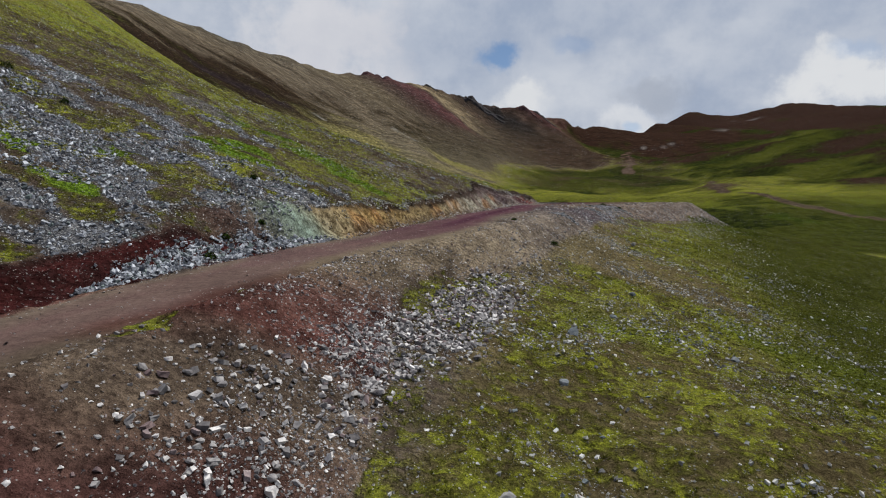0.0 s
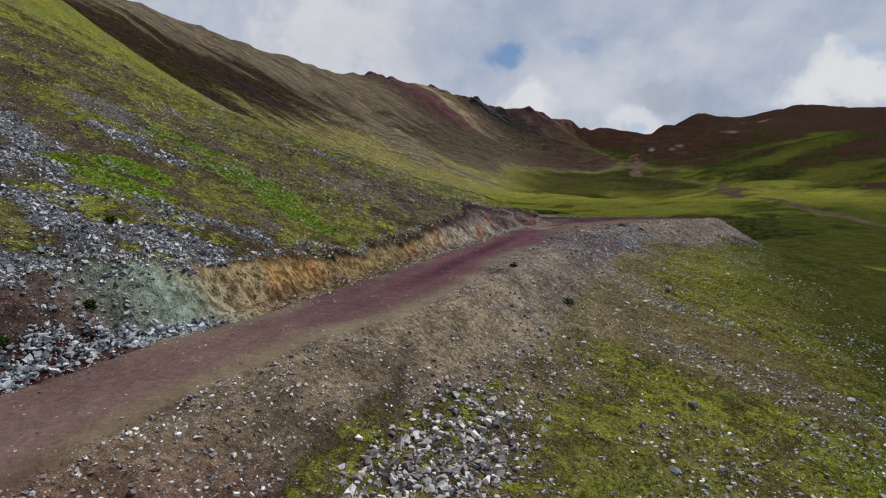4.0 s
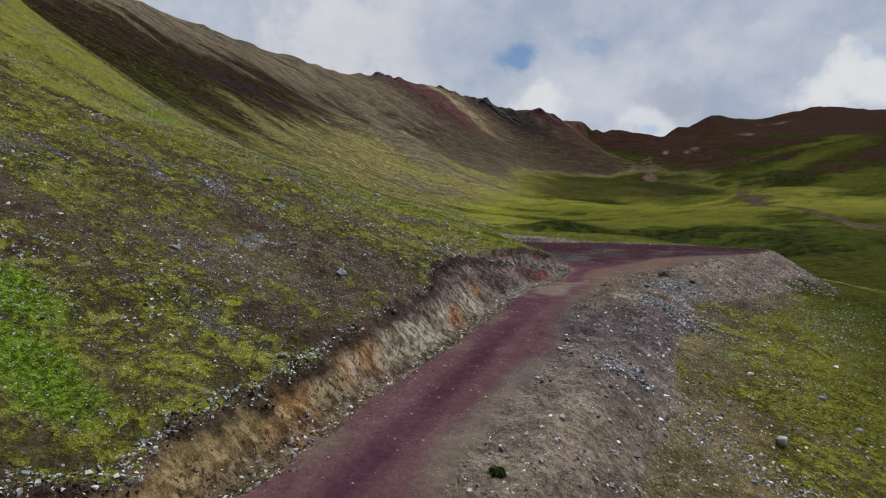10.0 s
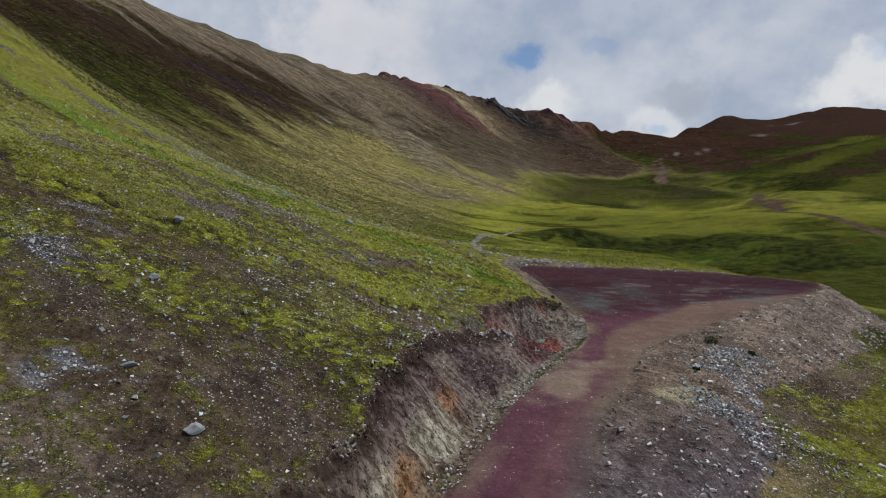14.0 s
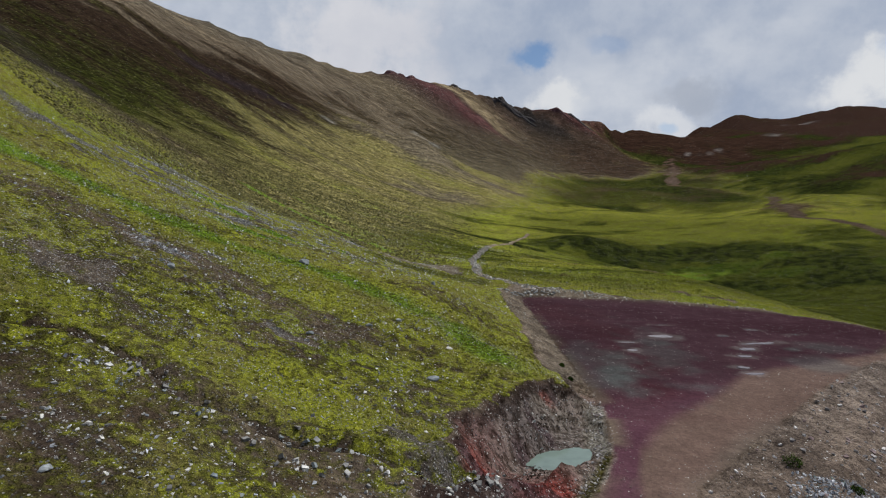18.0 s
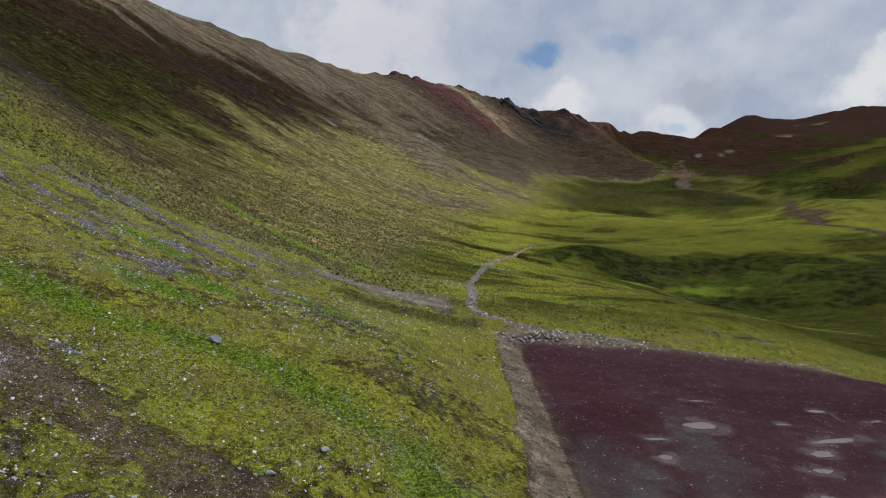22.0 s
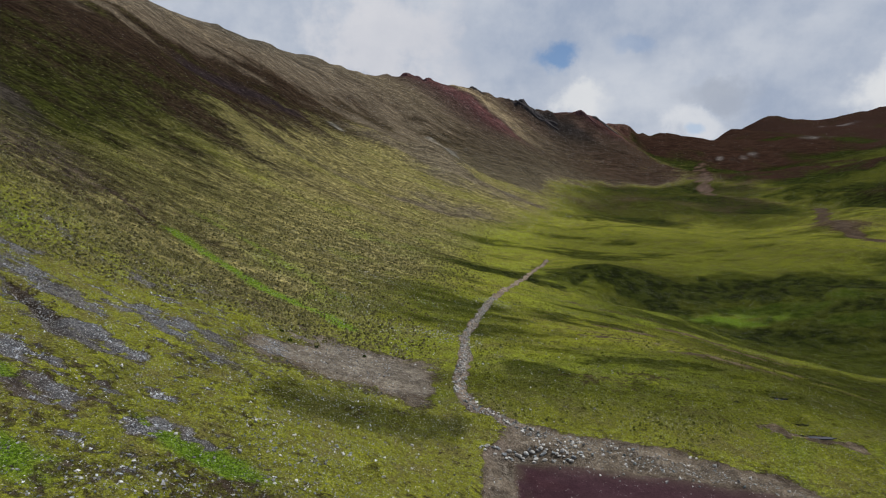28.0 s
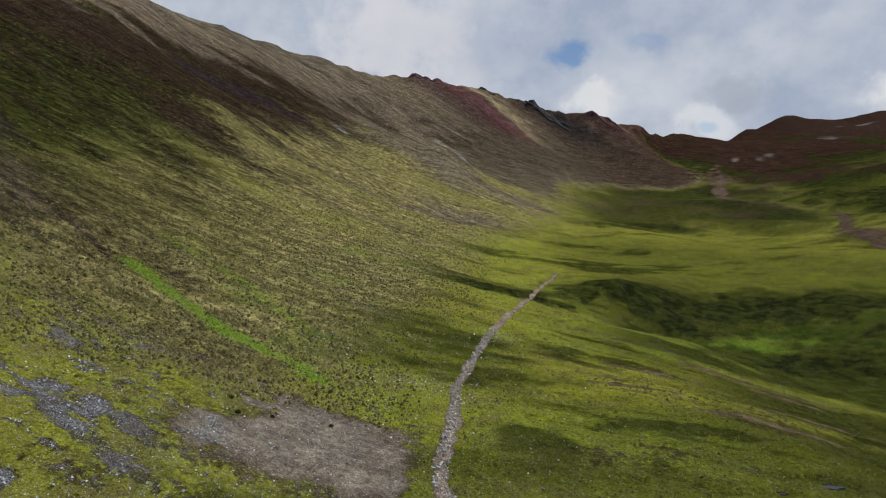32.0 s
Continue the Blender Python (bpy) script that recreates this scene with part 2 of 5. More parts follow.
    def pebbles(scale, amount, over, wide):
        """Loose stones too small to stand as pieces."""
        cell = m.cells(scale)
        tone = m.n.new("ShaderNodeSeparateColor")
        m.l.new(cell["Color"], tone.inputs[0])
        pick = m.ramp(m.math("SUBTRACT", amount, tone.outputs[1]), 0.0, 0.06)
        pick = m.math("MULTIPLY", pick, m.ramp(cell["Distance"], wide, wide * 0.6))
        return pick, m.mix(pick, over, m.mix(m.math("POWER", tone.outputs[0], 1.6), (0.06, 0.06, 0.068), (0.46, 0.45, 0.44)))

    strewn = m.math("MULTIPLY", m.math("ADD", stone, m.math("MULTIPLY", m.math("SUBTRACT", middle, 0.5), 0.9)), 0.85)
    pick, colour = pebbles(7.5, strewn, colour, 0.46)
    tiny, colour = pebbles(15.0, m.math("MULTIPLY", strewn, 0.8), colour, 0.42)
    rise = m.math("ADD", m.math("MULTIPLY", m.math("ADD", fine, m.math("MULTIPLY", m.math("MULTIPLY", rock, ribs), 3.0)), m.ramp(cover, 0, 1, 0.5, 1.2)), m.math("MULTIPLY", pick, 0.4))
    swell = m.bump(m.math("MULTIPLY", m.math("SUBTRACT", m.math("ADD", m.math("MULTIPLY", m.math("ADD", middle, cushion), 0.35), patch), 0.85), calm), 1.1, 0.9)
    normal = m.bump(m.math("MULTIPLY", m.math("SUBTRACT", m.math("ADD", rise, m.math("MULTIPLY", grain, 0.3)), 0.5), calm), 0.20, 1.0, swell)
    return m.done(colour, 0.95, normal, 0.0)


def stone_material(name, dark, light, tint, share):
    """Broken rock; each stone has its own tone, some are tinted or lichened."""
    m = Nodes(name)
    geo = m.n.new("ShaderNodeNewGeometry")
    one = geo.outputs["Random Per Island"]
    other = m.math("FRACT", m.math("MULTIPLY", one, 17.31))
    veins, grain = m.noise(6.0, 4, 0.6), m.noise(40, 3, 0.6)
    colour = m.mix(m.math("POWER", one, 1.4), dark, light)
    colour = m.mix(m.ramp(other, 1.0 - share, 1.0 - share + 0.05, 0, 0.8), colour, tint)
    colour = m.mix(m.ramp(veins, 0.35, 0.7), m.mix(1.0, colour, (0.68, 0.68, 0.70), "MULTIPLY"), m.mix(1.0, colour, (1.18, 1.17, 1.15), "MULTIPLY"))
    colour = m.mix(m.ramp(grain, 0.6, 0.75, 0, 0.4), colour, (0.11, 0.115, 0.07))
    return m.done(colour, 0.85, m.bump(m.math("ADD", veins, m.math("MULTIPLY", grain, 0.3)), 0.03, 0.8), 0.12)


def water_material(name, colour, rough):
    m = Nodes(name)
    m.shader.inputs["IOR"].default_value = 1.33
    silt = m.mix(m.noise(1.4, 4), tuple(c * 0.8 for c in colour), tuple(min(1, c * 1.2) for c in colour))
    return m.done(silt, rough, m.bump(m.noise(9, 3), 0.004, 0.4), 0.5)


def leaf_material(name, dark, light):
    m = Nodes(name)
    one = m.n.new("ShaderNodeNewGeometry").outputs["Random Per Island"]
    tuft = m.noise(0.7, 3)
    colour = m.mix(one, dark, light)
    colour = m.mix(m.ramp(tuft, 0.35, 0.65, 0, 0.5), colour, tuple(c * 0.6 for c in dark))
    return m.done(colour, 0.9, None, 0.0)


GROUND = ground_material()
RUBBLE = stone_material("broken grey rock", (0.10, 0.092, 0.095), (0.58, 0.555, 0.55), (0.17, 0.115, 0.115), 0.16)
SLATES = stone_material("slate", (0.075, 0.081, 0.096), (0.50, 0.52, 0.565), (0.12, 0.155, 0.145), 0.12)
FIELD_STONE = stone_material("field stone", (0.11, 0.108, 0.106), (0.56, 0.55, 0.53), (0.13, 0.16, 0.175), 0.14)
PEBBLE = stone_material("road pebble", (0.08, 0.06, 0.058), (0.26, 0.225, 0.21), (0.30, 0.28, 0.26), 0.1)
POND = water_material("milky pool water", (0.115, 0.150, 0.135), 0.06)
PEAT_WATER = water_material("dark peat water", (0.018, 0.016, 0.014), 0.05)
PUDDLE = water_material("muddy puddle water", (0.10, 0.078, 0.082), 0.10)
TUSSOCK = leaf_material("dark tussock grass", (0.050, 0.047, 0.020), (0.165, 0.152, 0.066))
SWARD = leaf_material("olive valley grass", (0.050, 0.056, 0.014), (0.140, 0.143, 0.038))
TOPSOIL = leaf_material("black topsoil", (0.014, 0.011, 0.009), (0.050, 0.038, 0.029))
TUFT = leaf_material("moss and short grass", (0.060, 0.066, 0.014), (0.200, 0.212, 0.030))
FRESH_TUFT = leaf_material("fresh green grass", (0.052, 0.100, 0.010), (0.140, 0.210, 0.022))
SHRUB = leaf_material("dark shrub leaves", (0.012, 0.024, 0.006), (0.045, 0.068, 0.014))
BARK = Nodes("bark")
BARK = BARK.done(BARK.mix(BARK.noise(30), (0.035, 0.027, 0.02), (0.075, 0.06, 0.045)), 0.9)


# ---- landform: lines of the land in plan and height ----
# the near hillside above the road
HILL_FOOT = [(-20, 26, -1.4), (-13.7, 36.2, 0.4), (-10, 43.8, 1.1), (-8.7, 48.4, 1.7), (-3.1, 59.9, 1.9), (-0.5, 69, 3.3),
             (3.6, 80, 4.8), (7.4, 93, 4.9), (16, 111.5, 4.7), (10, 90, 4.5), (13, 97, 4.4), (16.5, 104, 4.4), (14, 128, 5.4), (13.4, 142, 5.3), (13.2, 160, 5.1)]
HILL_MID = [(-31, 40, 6.5), (-14.8, 45, 3.4), (-9.4, 56.6, 3.6), (-6.9, 64, 4.6), (-1.3, 74.4, 5.0), (-9.8, 73, 7.6), (-9.9, 80, 9.3),
            (-5.4, 84, 8.4), (8, 108, 6.0), (8.3, 113, 7.1), (2.2, 113, 8.4), (-6, 119.5, 11.3), (-11.1, 110, 12.8), (6, 132, 9.4), (2.6, 131, 9.9)]
HILL_HIGH = [(-60, 62, 28), (-78, 102, 42), (-26, 112, 18.2), (-39, 120, 23.1), (-71, 150, 41.2), (-112, 181, 67.6), (-6.3, 125.4, 12),
             (-16.5, 132.7, 15.4), (-34, 186, 18), (-48, 201, 23.5), (-41, 205, 19.8), (-21, 193, 13.7), (-22, 200, 12.9), (-12, 197, 8.5)]
# the slope below the road
LOW_SLOPE = [(-10, 4, -9), (16, 20, -9.9), (7.8, 32.7, -6.9), (39, 50, -11.4), (13.7, 45, -5.7), (21.8, 64.3, -3.9), (22.3, 75.5, -2.3),
             (28.6, 76.5, -3.3), (29.7, 87, -1.9), (65, 107, -3.4), (78, 101, -7.4), (48, 115, -0.6), (120, 95, -18), (62, 40, -17), (30, -30, -19)]
# the valley floor, its path and its stream
VALLEY = [(16.5, 174, 5.3), (11.7, 198, 6.0), (16.5, 204, 5.4), (-1.5, 187, 7.5), (10, 229, 6.3), (13, 240, 6.7), (5, 245, 8.2), (48.5, 186, 3.9),
          (61.5, 196, 3.4), (51, 217, 4.6), (47, 301, 2.9), (75, 312, -3.8), (63, 362, 8.1), (35, 381, 5.6), (118, 432, 10), (150, 440, 12),
          (155, 312, -1.0), (225, 405, 16), (240, 517, 29), (95, 215, -6), (130, 240, -9), (80, 160, -3), (22, 512, 24.5), (200, 200, -14), (260, 330, 4),
          (72, 327, -8), (98, 307, -11), (120, 284, -13), (58, 336, -3)]
# the head of the valley and the hills on its far side
HEAD = [(293, 912, 72), (245, 770, 62), (235, 899, 70), (162, 844, 66), (100, 672, 31), (140, 623, 22), (199, 563, 22), (300, 640, 34),
        (541, 746, 99), (499, 775, 98), (507, 888, 121), (391, 666, 64), (358, 685, 52), (397, 602, 52), (393, 545, 38), (450, 1130, 120),
        (620, 1250, 170), (800, 1100, 180), (850, 700, 160), (700, 380, 90), (600, 100, 40), (340, 120, -14), (760, 1640, 258), (850, 1600, 268), (960, 1600, 284)]
# the long mountain face on the near side
FACE = [(-107, 206, 57), (-112, 297, 50), (-115, 352, 53), (-202, 331, 98), (-68, 487, 47), (-70, 510, 48.5), (-175, 487, 108), (-137, 636, 113),
        (-54, 690, 107), (-19, 745, 90), (-218, 589, 142), (-161, 778, 161), (-94, 801, 132), (-25, 838, 121), (58, 1027, 163), (151, 1028, 128),
        (282, 1196, 158), (-330, 420, 175), (-260, 200, 125), (-180, 80, 92), (-140, -60, 70), (-60, -40, 20)]
CREST = [(-420, 590, 250), (-375, 695, 256), (-348, 776, 262), (-314, 844, 259.5), (-255, 926, 260.5), (-183, 1024, 256), (-136, 1082, 271),
         (-90, 1096, 262), (-26, 1110, 256.5), (56, 1119, 237), (116, 1124, 204), (162, 1139, 217), (258, 1223, 212), (359, 1332, 211.5), (442, 1433, 212)]
FAR_CREST = [(603, 1643, 272), (810, 1883, 360), (922, 1831, 321), (1015, 1839, 340), (1112, 1898, 375), (1185, 1854, 361), (1246, 1690, 309),
             (1214, 1589, 301), (1198, 1343, 285), (1250, 900, 260), (1200, 300, 200)]
BEHIND = [(-600, 600, 205), (-520, 950, 200), (-300, 1250, 170), (0, 1350, 150), (330, 1560, 130), (500, 1800, 160), (850, 2150, 230), (1250, 2150, 240),
          (1600, 1700, 200), (1600, 700, 190), (-700, 100, 210), (-500, -300, 160), (0, -300, -25), (500, -300, -20), (1400, -300, 120)]


class Smooth:
    """A smooth surface through the lines of the land."""

    def __init__(self, points, soft, ease):
        p = np.array(points, float)
        self.xy, self.soft = p[:, :2] / 100, soft / 100
        n = len(p)
        a = np.zeros((n + 3, n + 3))
        a[:n, :n] = self.kernel(self.xy[:, None, :] - self.xy[None, :, :]) - ease * np.eye(n)
        a[:n, n], a[:n, n + 1:] = 1, self.xy
        a[n, :n], a[n + 1:, :n] = 1, self.xy.T
        self.w = np.linalg.solve(a, np.concatenate([p[:, 2], np.zeros(3)]))

    def kernel(self, d):
        return np.sqrt((d ** 2).sum(-1) + self.soft ** 2)

    def __call__(self, x, y):
        x, y = np.asarray(x, float), np.asarray(y, float)
        q = np.stack([x.ravel(), y.ravel()], -1) / 100
        out = np.empty(len(q))
        for i in range(0, len(q), 20000):
            b = q[i:i + 20000]
            out[i:i + 20000] = self.kernel(b[:, None, :] - self.xy[None, :, :]) @ self.w[:-3] + self.w[-3] + b @ self.w[-2:]
        return out.reshape(x.shape)


LAND = Smooth(HILL_FOOT + HILL_MID + HILL_HIGH + LOW_SLOPE + VALLEY + HEAD + FACE + CREST + FAR_CREST + BEHIND, 6.0, 0.002)

# the road: its two edges in plan, and its height along y; past y = 108 it widens into a turning place
EDGE_LEFT = [(-17.2, 2), (-15.9, 14), (-15.2, 20), (-13.9, 27), (-12.4, 33), (-9.6, 40), (-6.8, 44), (-5.0, 48.3), (-3.0, 52.2), (-0.1, 58.5), (2.7, 66.3),
             (6.2, 74.5), (10.6, 87.5), (14.8, 96), (18.6, 104), (19.8, 113), (19.1, 124), (18.4, 141), (17.6, 166)]
EDGE_RIGHT = [(-12.5, 2), (-11.3, 14), (-10.0, 19), (-8.8, 24), (-6.1, 33.5), (-3.2, 39.8), (-0.3, 43.2), (2.2, 48), (4.0, 52.4), (6.5, 60.5), (8.2, 65),
              (11.8, 73), (15.5, 86), (19.0, 93), (22.5, 101), (29, 108), (39.5, 119), (50, 128), (57, 135), (60, 142), (58, 149), (52, 155.5), (42, 161.6), (30, 165), (18, 166.4)]
ROAD_Y = [-40, 5, 22, 37, 52.4, 63, 78, 92, 113, 123, 139, 166, 200]
ROAD_Z = [-8, -4.5, -3.25, -2.1, -0.55, 0.4, 1.45, 2.3, 2.95, 3.5, 4.0, 3.8, 3.8]


def lattice(ix, iy, seed):
    n = (ix * 374761393 + iy * 668265263 + seed * 974634777) & 0x7fffffff
    n = ((n ^ (n >> 13)) * 1274126177) & 0x7fffffff
    return (n ^ (n >> 16)) / 0x7fffffff * 2 - 1.0


def bumps(x, y, size, seed=0):
    """Smooth noise from -1 to 1 with features of that size."""
    x, y = np.asarray(x, float) / size, np.asarray(y, float) / size
    ix, iy = np.floor(x).astype(np.int64), np.floor(y).astype(np.int64)
    fx, fy = x - ix, y - iy
    fx, fy = fx * fx * fx * (fx * (fx * 6 - 15) + 10), fy * fy * fy * (fy * (fy * 6 - 15) + 10)
    a, b = lattice(ix, iy, seed), lattice(ix + 1, iy, seed)
    c, d = lattice(ix, iy + 1, seed), lattice(ix + 1, iy + 1, seed)
    return (a + (b - a) * fx) * (1 - fy) + (c + (d - c) * fx) * fy


def fractal(x, y, size, octaves=4, seed=0, gain=0.5):
    out, amp, total = 0, 1.0, 0.0
    for k in range(octaves):
        out, total = out + amp * bumps(x, y, size / 2 ** k, seed + 17 * k), total + amp
        amp *= gain
    return out / total


def step(v, a, b):
    v = np.clip((np.asarray(v, float) - a) / (b - a), 0, 1)
    return v * v * (3 - 2 * v)


def to_edges(x, y):
    """The distance to the road's edge (minus: on the road), and the road's height beside that place."""
    ring = np.array(EDGE_LEFT + EDGE_RIGHT[::-1], float)
    x, y = np.asarray(x, float), np.asarray(y, float)
    best, by = np.full(x.shape, 1e9), np.zeros(x.shape)
    inside = np.zeros(x.shape, bool)
    for (ax, ay), (bx, by_) in zip(ring, np.roll(ring, -1, 0)):
        dx, dy = bx - ax, by_ - ay
        u = np.clip(((x - ax) * dx + (y - ay) * dy) / (dx * dx + dy * dy), 0, 1)
        d = np.hypot(x - ax - u * dx, y - ay - u * dy)
        near = d < best
        best, by = np.where(near, d, best), np.where(near, ay + u * dy, by)
        cross = (ay > y) != (by_ > y)
        with np.errstate(divide="ignore", invalid="ignore"):
            inside ^= cross & (x < ax + (y - ay) * dx / (dy if dy else 1e-9))
    return np.where(inside, -best, best), np.interp(np.where(inside, y, by), ROAD_Y, ROAD_Z)


POOL = (16.0, 105.5, 2.05)
# standing water on the turning place: x, y, half length, half width, turn
PUDDLES = [(31.3, 135.5, 1.5, 0.85, 10), (41.0, 133.3, 1.9, 0.45, 15), (38.4, 130.6, 1.0, 0.55, 20), (36.8, 127.7, 0.7, 0.4, 15), (43.3, 140.1, 0.9, 0.35, 0),
           (34.9, 123.7, 0.6, 0.35, 0), (35.1, 121.9, 0.9, 0.3, 10), (26.3, 128.9, 0.5, 0.5, 25), (26.6, 132.2, 0.9, 0.25, 0), (38.4, 136.4, 0.7, 0.22, 10), (47.0, 137.9, 0.8, 0.22, 10), (33.2, 142.0, 0.8, 0.2, 0)]
# dark pools in the peat of the valley floor
PEAT_POOLS = [(55, 193.5, 1.7, 0.6, 0), (55, 182, 2.0, 0.6, -5), (48.7, 190.8, 0.9, 0.35, 0), (54.6, 185.2, 1.0, 0.35, 0)]
# water-worn furrows across the hillside, the stream in the valley
FURROW = [(-62, 108), (-49, 103.7), (-41, 102), (-32, 97.8), (-24.5, 95), (-16.3, 94.4), (-8.7, 96.6), (-4.2, 95.9), (2, 95.4), (8.5, 96.5), (12, 99)]
LEDGE = [(-58, 169), (-46.6, 165.5), (-41, 164), (-35.4, 165), (-29, 161), (-24, 158)]
LEDGE_HIGH = [(-90, 214), (-70.5, 220.9), (-65, 224), (-52, 219)]
STREAM = [(24, 335), (48, 318), (75, 312), (96, 292), (112, 270), (130, 240)]


def to_line(x, y, line):
    best = np.full(np.shape(x), 1e9)
    for (ax, ay), (bx, by) in zip(line, line[1:]):
        dx, dy = bx - ax, by - ay
        u = np.clip(((x - ax) * dx + (y - ay) * dy) / (dx * dx + dy * dy), 0, 1)
        best = np.minimum(best, np.hypot(x - ax - u * dx, y - ay - u * dy))
    return best


def blot(x, y, cx, cy, rx, ry, turn=0.0, edge=0.35, ragged=0.45):
    """A soft ragged patch round a place."""
    c, s = math.cos(radians(turn)), math.sin(radians(turn))
    u, v = ((x - cx) * c + (y - cy) * s) / rx, ((y - cy) * c - (x - cx) * s) / ry
    return step(np.hypot(u, v) + fractal(x, y, 0.7 * min(rx, ry) + 0.6, 3, 71) * ragged, 1 + edge, 1 - edge)


def blots(x, y, places, **how):
    out = np.zeros(np.shape(x))
    for place in places:
        reach = 2.2 * max(place[2:4])
        near = (np.abs(x - place[0]) < reach) & (np.abs(y - place[1]) < reach)
        if near.any():
            out[near] = np.maximum(out[near], blot(x[near], y[near], *place, **how))
    return out


def land(x, y, rough=True):
    """Height of the ground and, for the materials, what it is made of."""
    x, y = np.asarray(x, float), np.asarray(y, float)
    far = np.hypot(x - 5, y - 80)
    nat = LAND(x, y)
    down, along = 0.95 * x - 0.31 * y, 0.31 * x + 0.95 * y
    if rough and far.max() < 175:
        nat = nat + fractal(x, y, 14, 3, 3) * 0.35 * (1 - step(far, 150, 700))
    elif rough:
        big = step(far, 150, 700)
        nat = nat + fractal(x, y, 14, 3, 3) * 0.35 * (1 - big) + fractal(x + y * 0.35, y * 0.45, 110, 6, 5, 0.55) * 9 * big
        # runnels down the mountain faces, and broken rock along the crest
        steep = step(nat, 30, 90) * step(far, 160, 330)
        nat = nat - steep * (1 - np.abs(fractal((x - 0.1 * y) * 0.16, 0.1 * x + y + 14 * bumps(x, y, 90, 8), 42, 4, 7, 0.6))) * 3.0
        nat = nat + steep * fractal(x, y, 24, 4, 9, 0.65) * 1.8
        nat = nat + fractal(x, y, 150, 4, 14, 0.5) * 16 * step(x - 0.3 * y, -20, 160) * step(y, 420, 620)
        crag = step(to_line(x, y, [p[:2] for p in CREST]), 46, 6) * (blot(x, y, -120, 1086, 46, 40, 0) + blot(x, y, 70, 1118, 60, 40, 0) + 0.45)
        crag = crag + 1.6 * step(to_line(x, y, [p[:2] for p in FAR_CREST[3:7]]), 80, 8)
        nat = nat + crag * (np.abs(fractal(x * 0.9 + y * 0.4, y * 0.3, 26, 3, 13, 0.6)) * 18 - 4)
        # knolls of the valley floor
        nat = nat + fractal(x, y, 38, 3, 15) * 1.6 * step(far, 130, 220) * (1 - 0.4 * big) * (1 - 0.7 * steep) + fractal(x, y, 95, 3, 16) * 5.0 * step(y, 390, 520) * (1 - steep)
        nat = nat - 0.9 * step(to_line(x + 2 * bumps(x, y, 9, 19), y, STREAM), 3.5, 0.8)
    if rough:
        for line, deep in ((FURROW, 0.55), (LEDGE, 0.6), (LEDGE_HIGH, 0.8)):
            gully = to_line(x + 0.8 * bumps(x, y, 3, 17), y + 0.8 * bumps(x, y, 3, 18), line)
            nat = nat - deep * step(gully, 0.9, 0.15) + 0.35 * deep * step(np.abs(gully - 1.3), 0.8, 0.2)
        # little treads worn across the slope
        nat = nat + 0.15 * bumps(down / 0.9, along / 4.0, 1.0, 21) * step(far, 170, 90)
    d, zr = to_edges(x, y)
    wob = fractal(x, y, 2.2, 3, 11)
    run = 0.93 * y + 0.37 * x
    flute = fractal(run, d * 0.22, 1.3, 4, 23, 0.6)
    rise = np.interp(d + 0.35 * wob * step(d, 0.2, 1.2) + 0.60 * flute * step(d, 0.8, 1.6), [0, 0.35, 0.8, 1.4, 30], [0.0, -0.14, 0.0, 0.42, 36.2])
    rise = rise * np.interp(y, [78, 92, 108, 116], [1, 0.52, 0.55, 0.8])
    rise = np.where((y > 116) & (y < 175), np.interp(d + 0.2 * wob, [0, 0.5, 3.6, 30], [0, 0.0, 1.35, 40]), rise)
    rise = np.where(y < 42, rise * np.interp(y, [18, 26, 34, 42], [0.35, 0.37, 0.68, 1.0]), rise)
    # a bench beside the road, wider towards the turning place
    bench = np.interp(y - 0.4 * (x - 18), [50, 58, 66, 75, 85, 97, 104, 114], [0, 0.8, 1.8, 3.0, 4.4, 4.2, 2.6, 0]) + 0.6 * wob
    drop = 0.13 * np.clip(np.minimum(d, bench), 0, 9) + np.interp(d - np.maximum(bench, 0) + 0.35 * wob, [0, 0.6, 1.6, 40], [0, 0.06, 0.55, 27])
    over = np.where(d > 0, nat - zr - rise, -9)
    z = np.where(d < 25, np.clip(nat, zr - drop, zr + rise), nat)
    # the hollow dug beside the pool
    torn = fractal(x, y, 1.1, 3, 65, 0.6)
    hole = to_line(x + 1.1 * wob + 0.5 * torn, y + 0.9 * flute + 0.6 * torn, [(12.6, 101.0), (15.0, 104.4), (16.6, 106.0), (17.6, 109.5)])
    z = np.where((d > 0) & (hole < 9), np.minimum(z, 2.25 + 1.15 * np.clip(hole - 1.2 + 0.3 * wob, 0, 9) + 0.35 * step(hole, 1.4, 2.4) * (torn + flute)), z)
    road = step(d + 0.25 * wob, 0.25, -0.25)
    cut = step(nat - z, 0.06, 0.22) * (d > 0)
    fill = step(z - nat, 0.02, 0.25) * (d > 0)
    outer = x > np.interp(y, [2, 20, 33, 44, 52, 66, 87, 104, 140], [-15, -12.7, -9.2, -3.5, 0.5, 5.5, 12.8, 20, 30])
    fill = np.maximum(fill, outer * (d > 0) * step(np.maximum(bench, 0.5) - d + 0.3 * wob, -0.4, 0.4))
    z = np.where(d < 0, zr, z)
    if rough:
        z = z + cut * (bumps(x, y, 0.7, 29) * 0.07 + fractal(x, y, 2.0, 3, 33) * 0.12)
        z = z + fill * (fractal(x, y, 3.0, 4, 31) * 0.24 - 0.22 * step(np.abs(fractal(run, d * 0.15, 3.4, 3, 35)), 0.12, 0.0) + bumps(x, y, 0.8, 39) * 0.06)
        z = z + road * (fractal(x, y, 5.0, 3, 37) * 0.05 + fractal(x, y, 0.9, 2, 41) * 0.015)
        grass = (1 - road) * (1 - cut) * (1 - fill) * (1 - step(far, 150, 500))
        hum = fractal(x, y, 1.5, 3, 43)
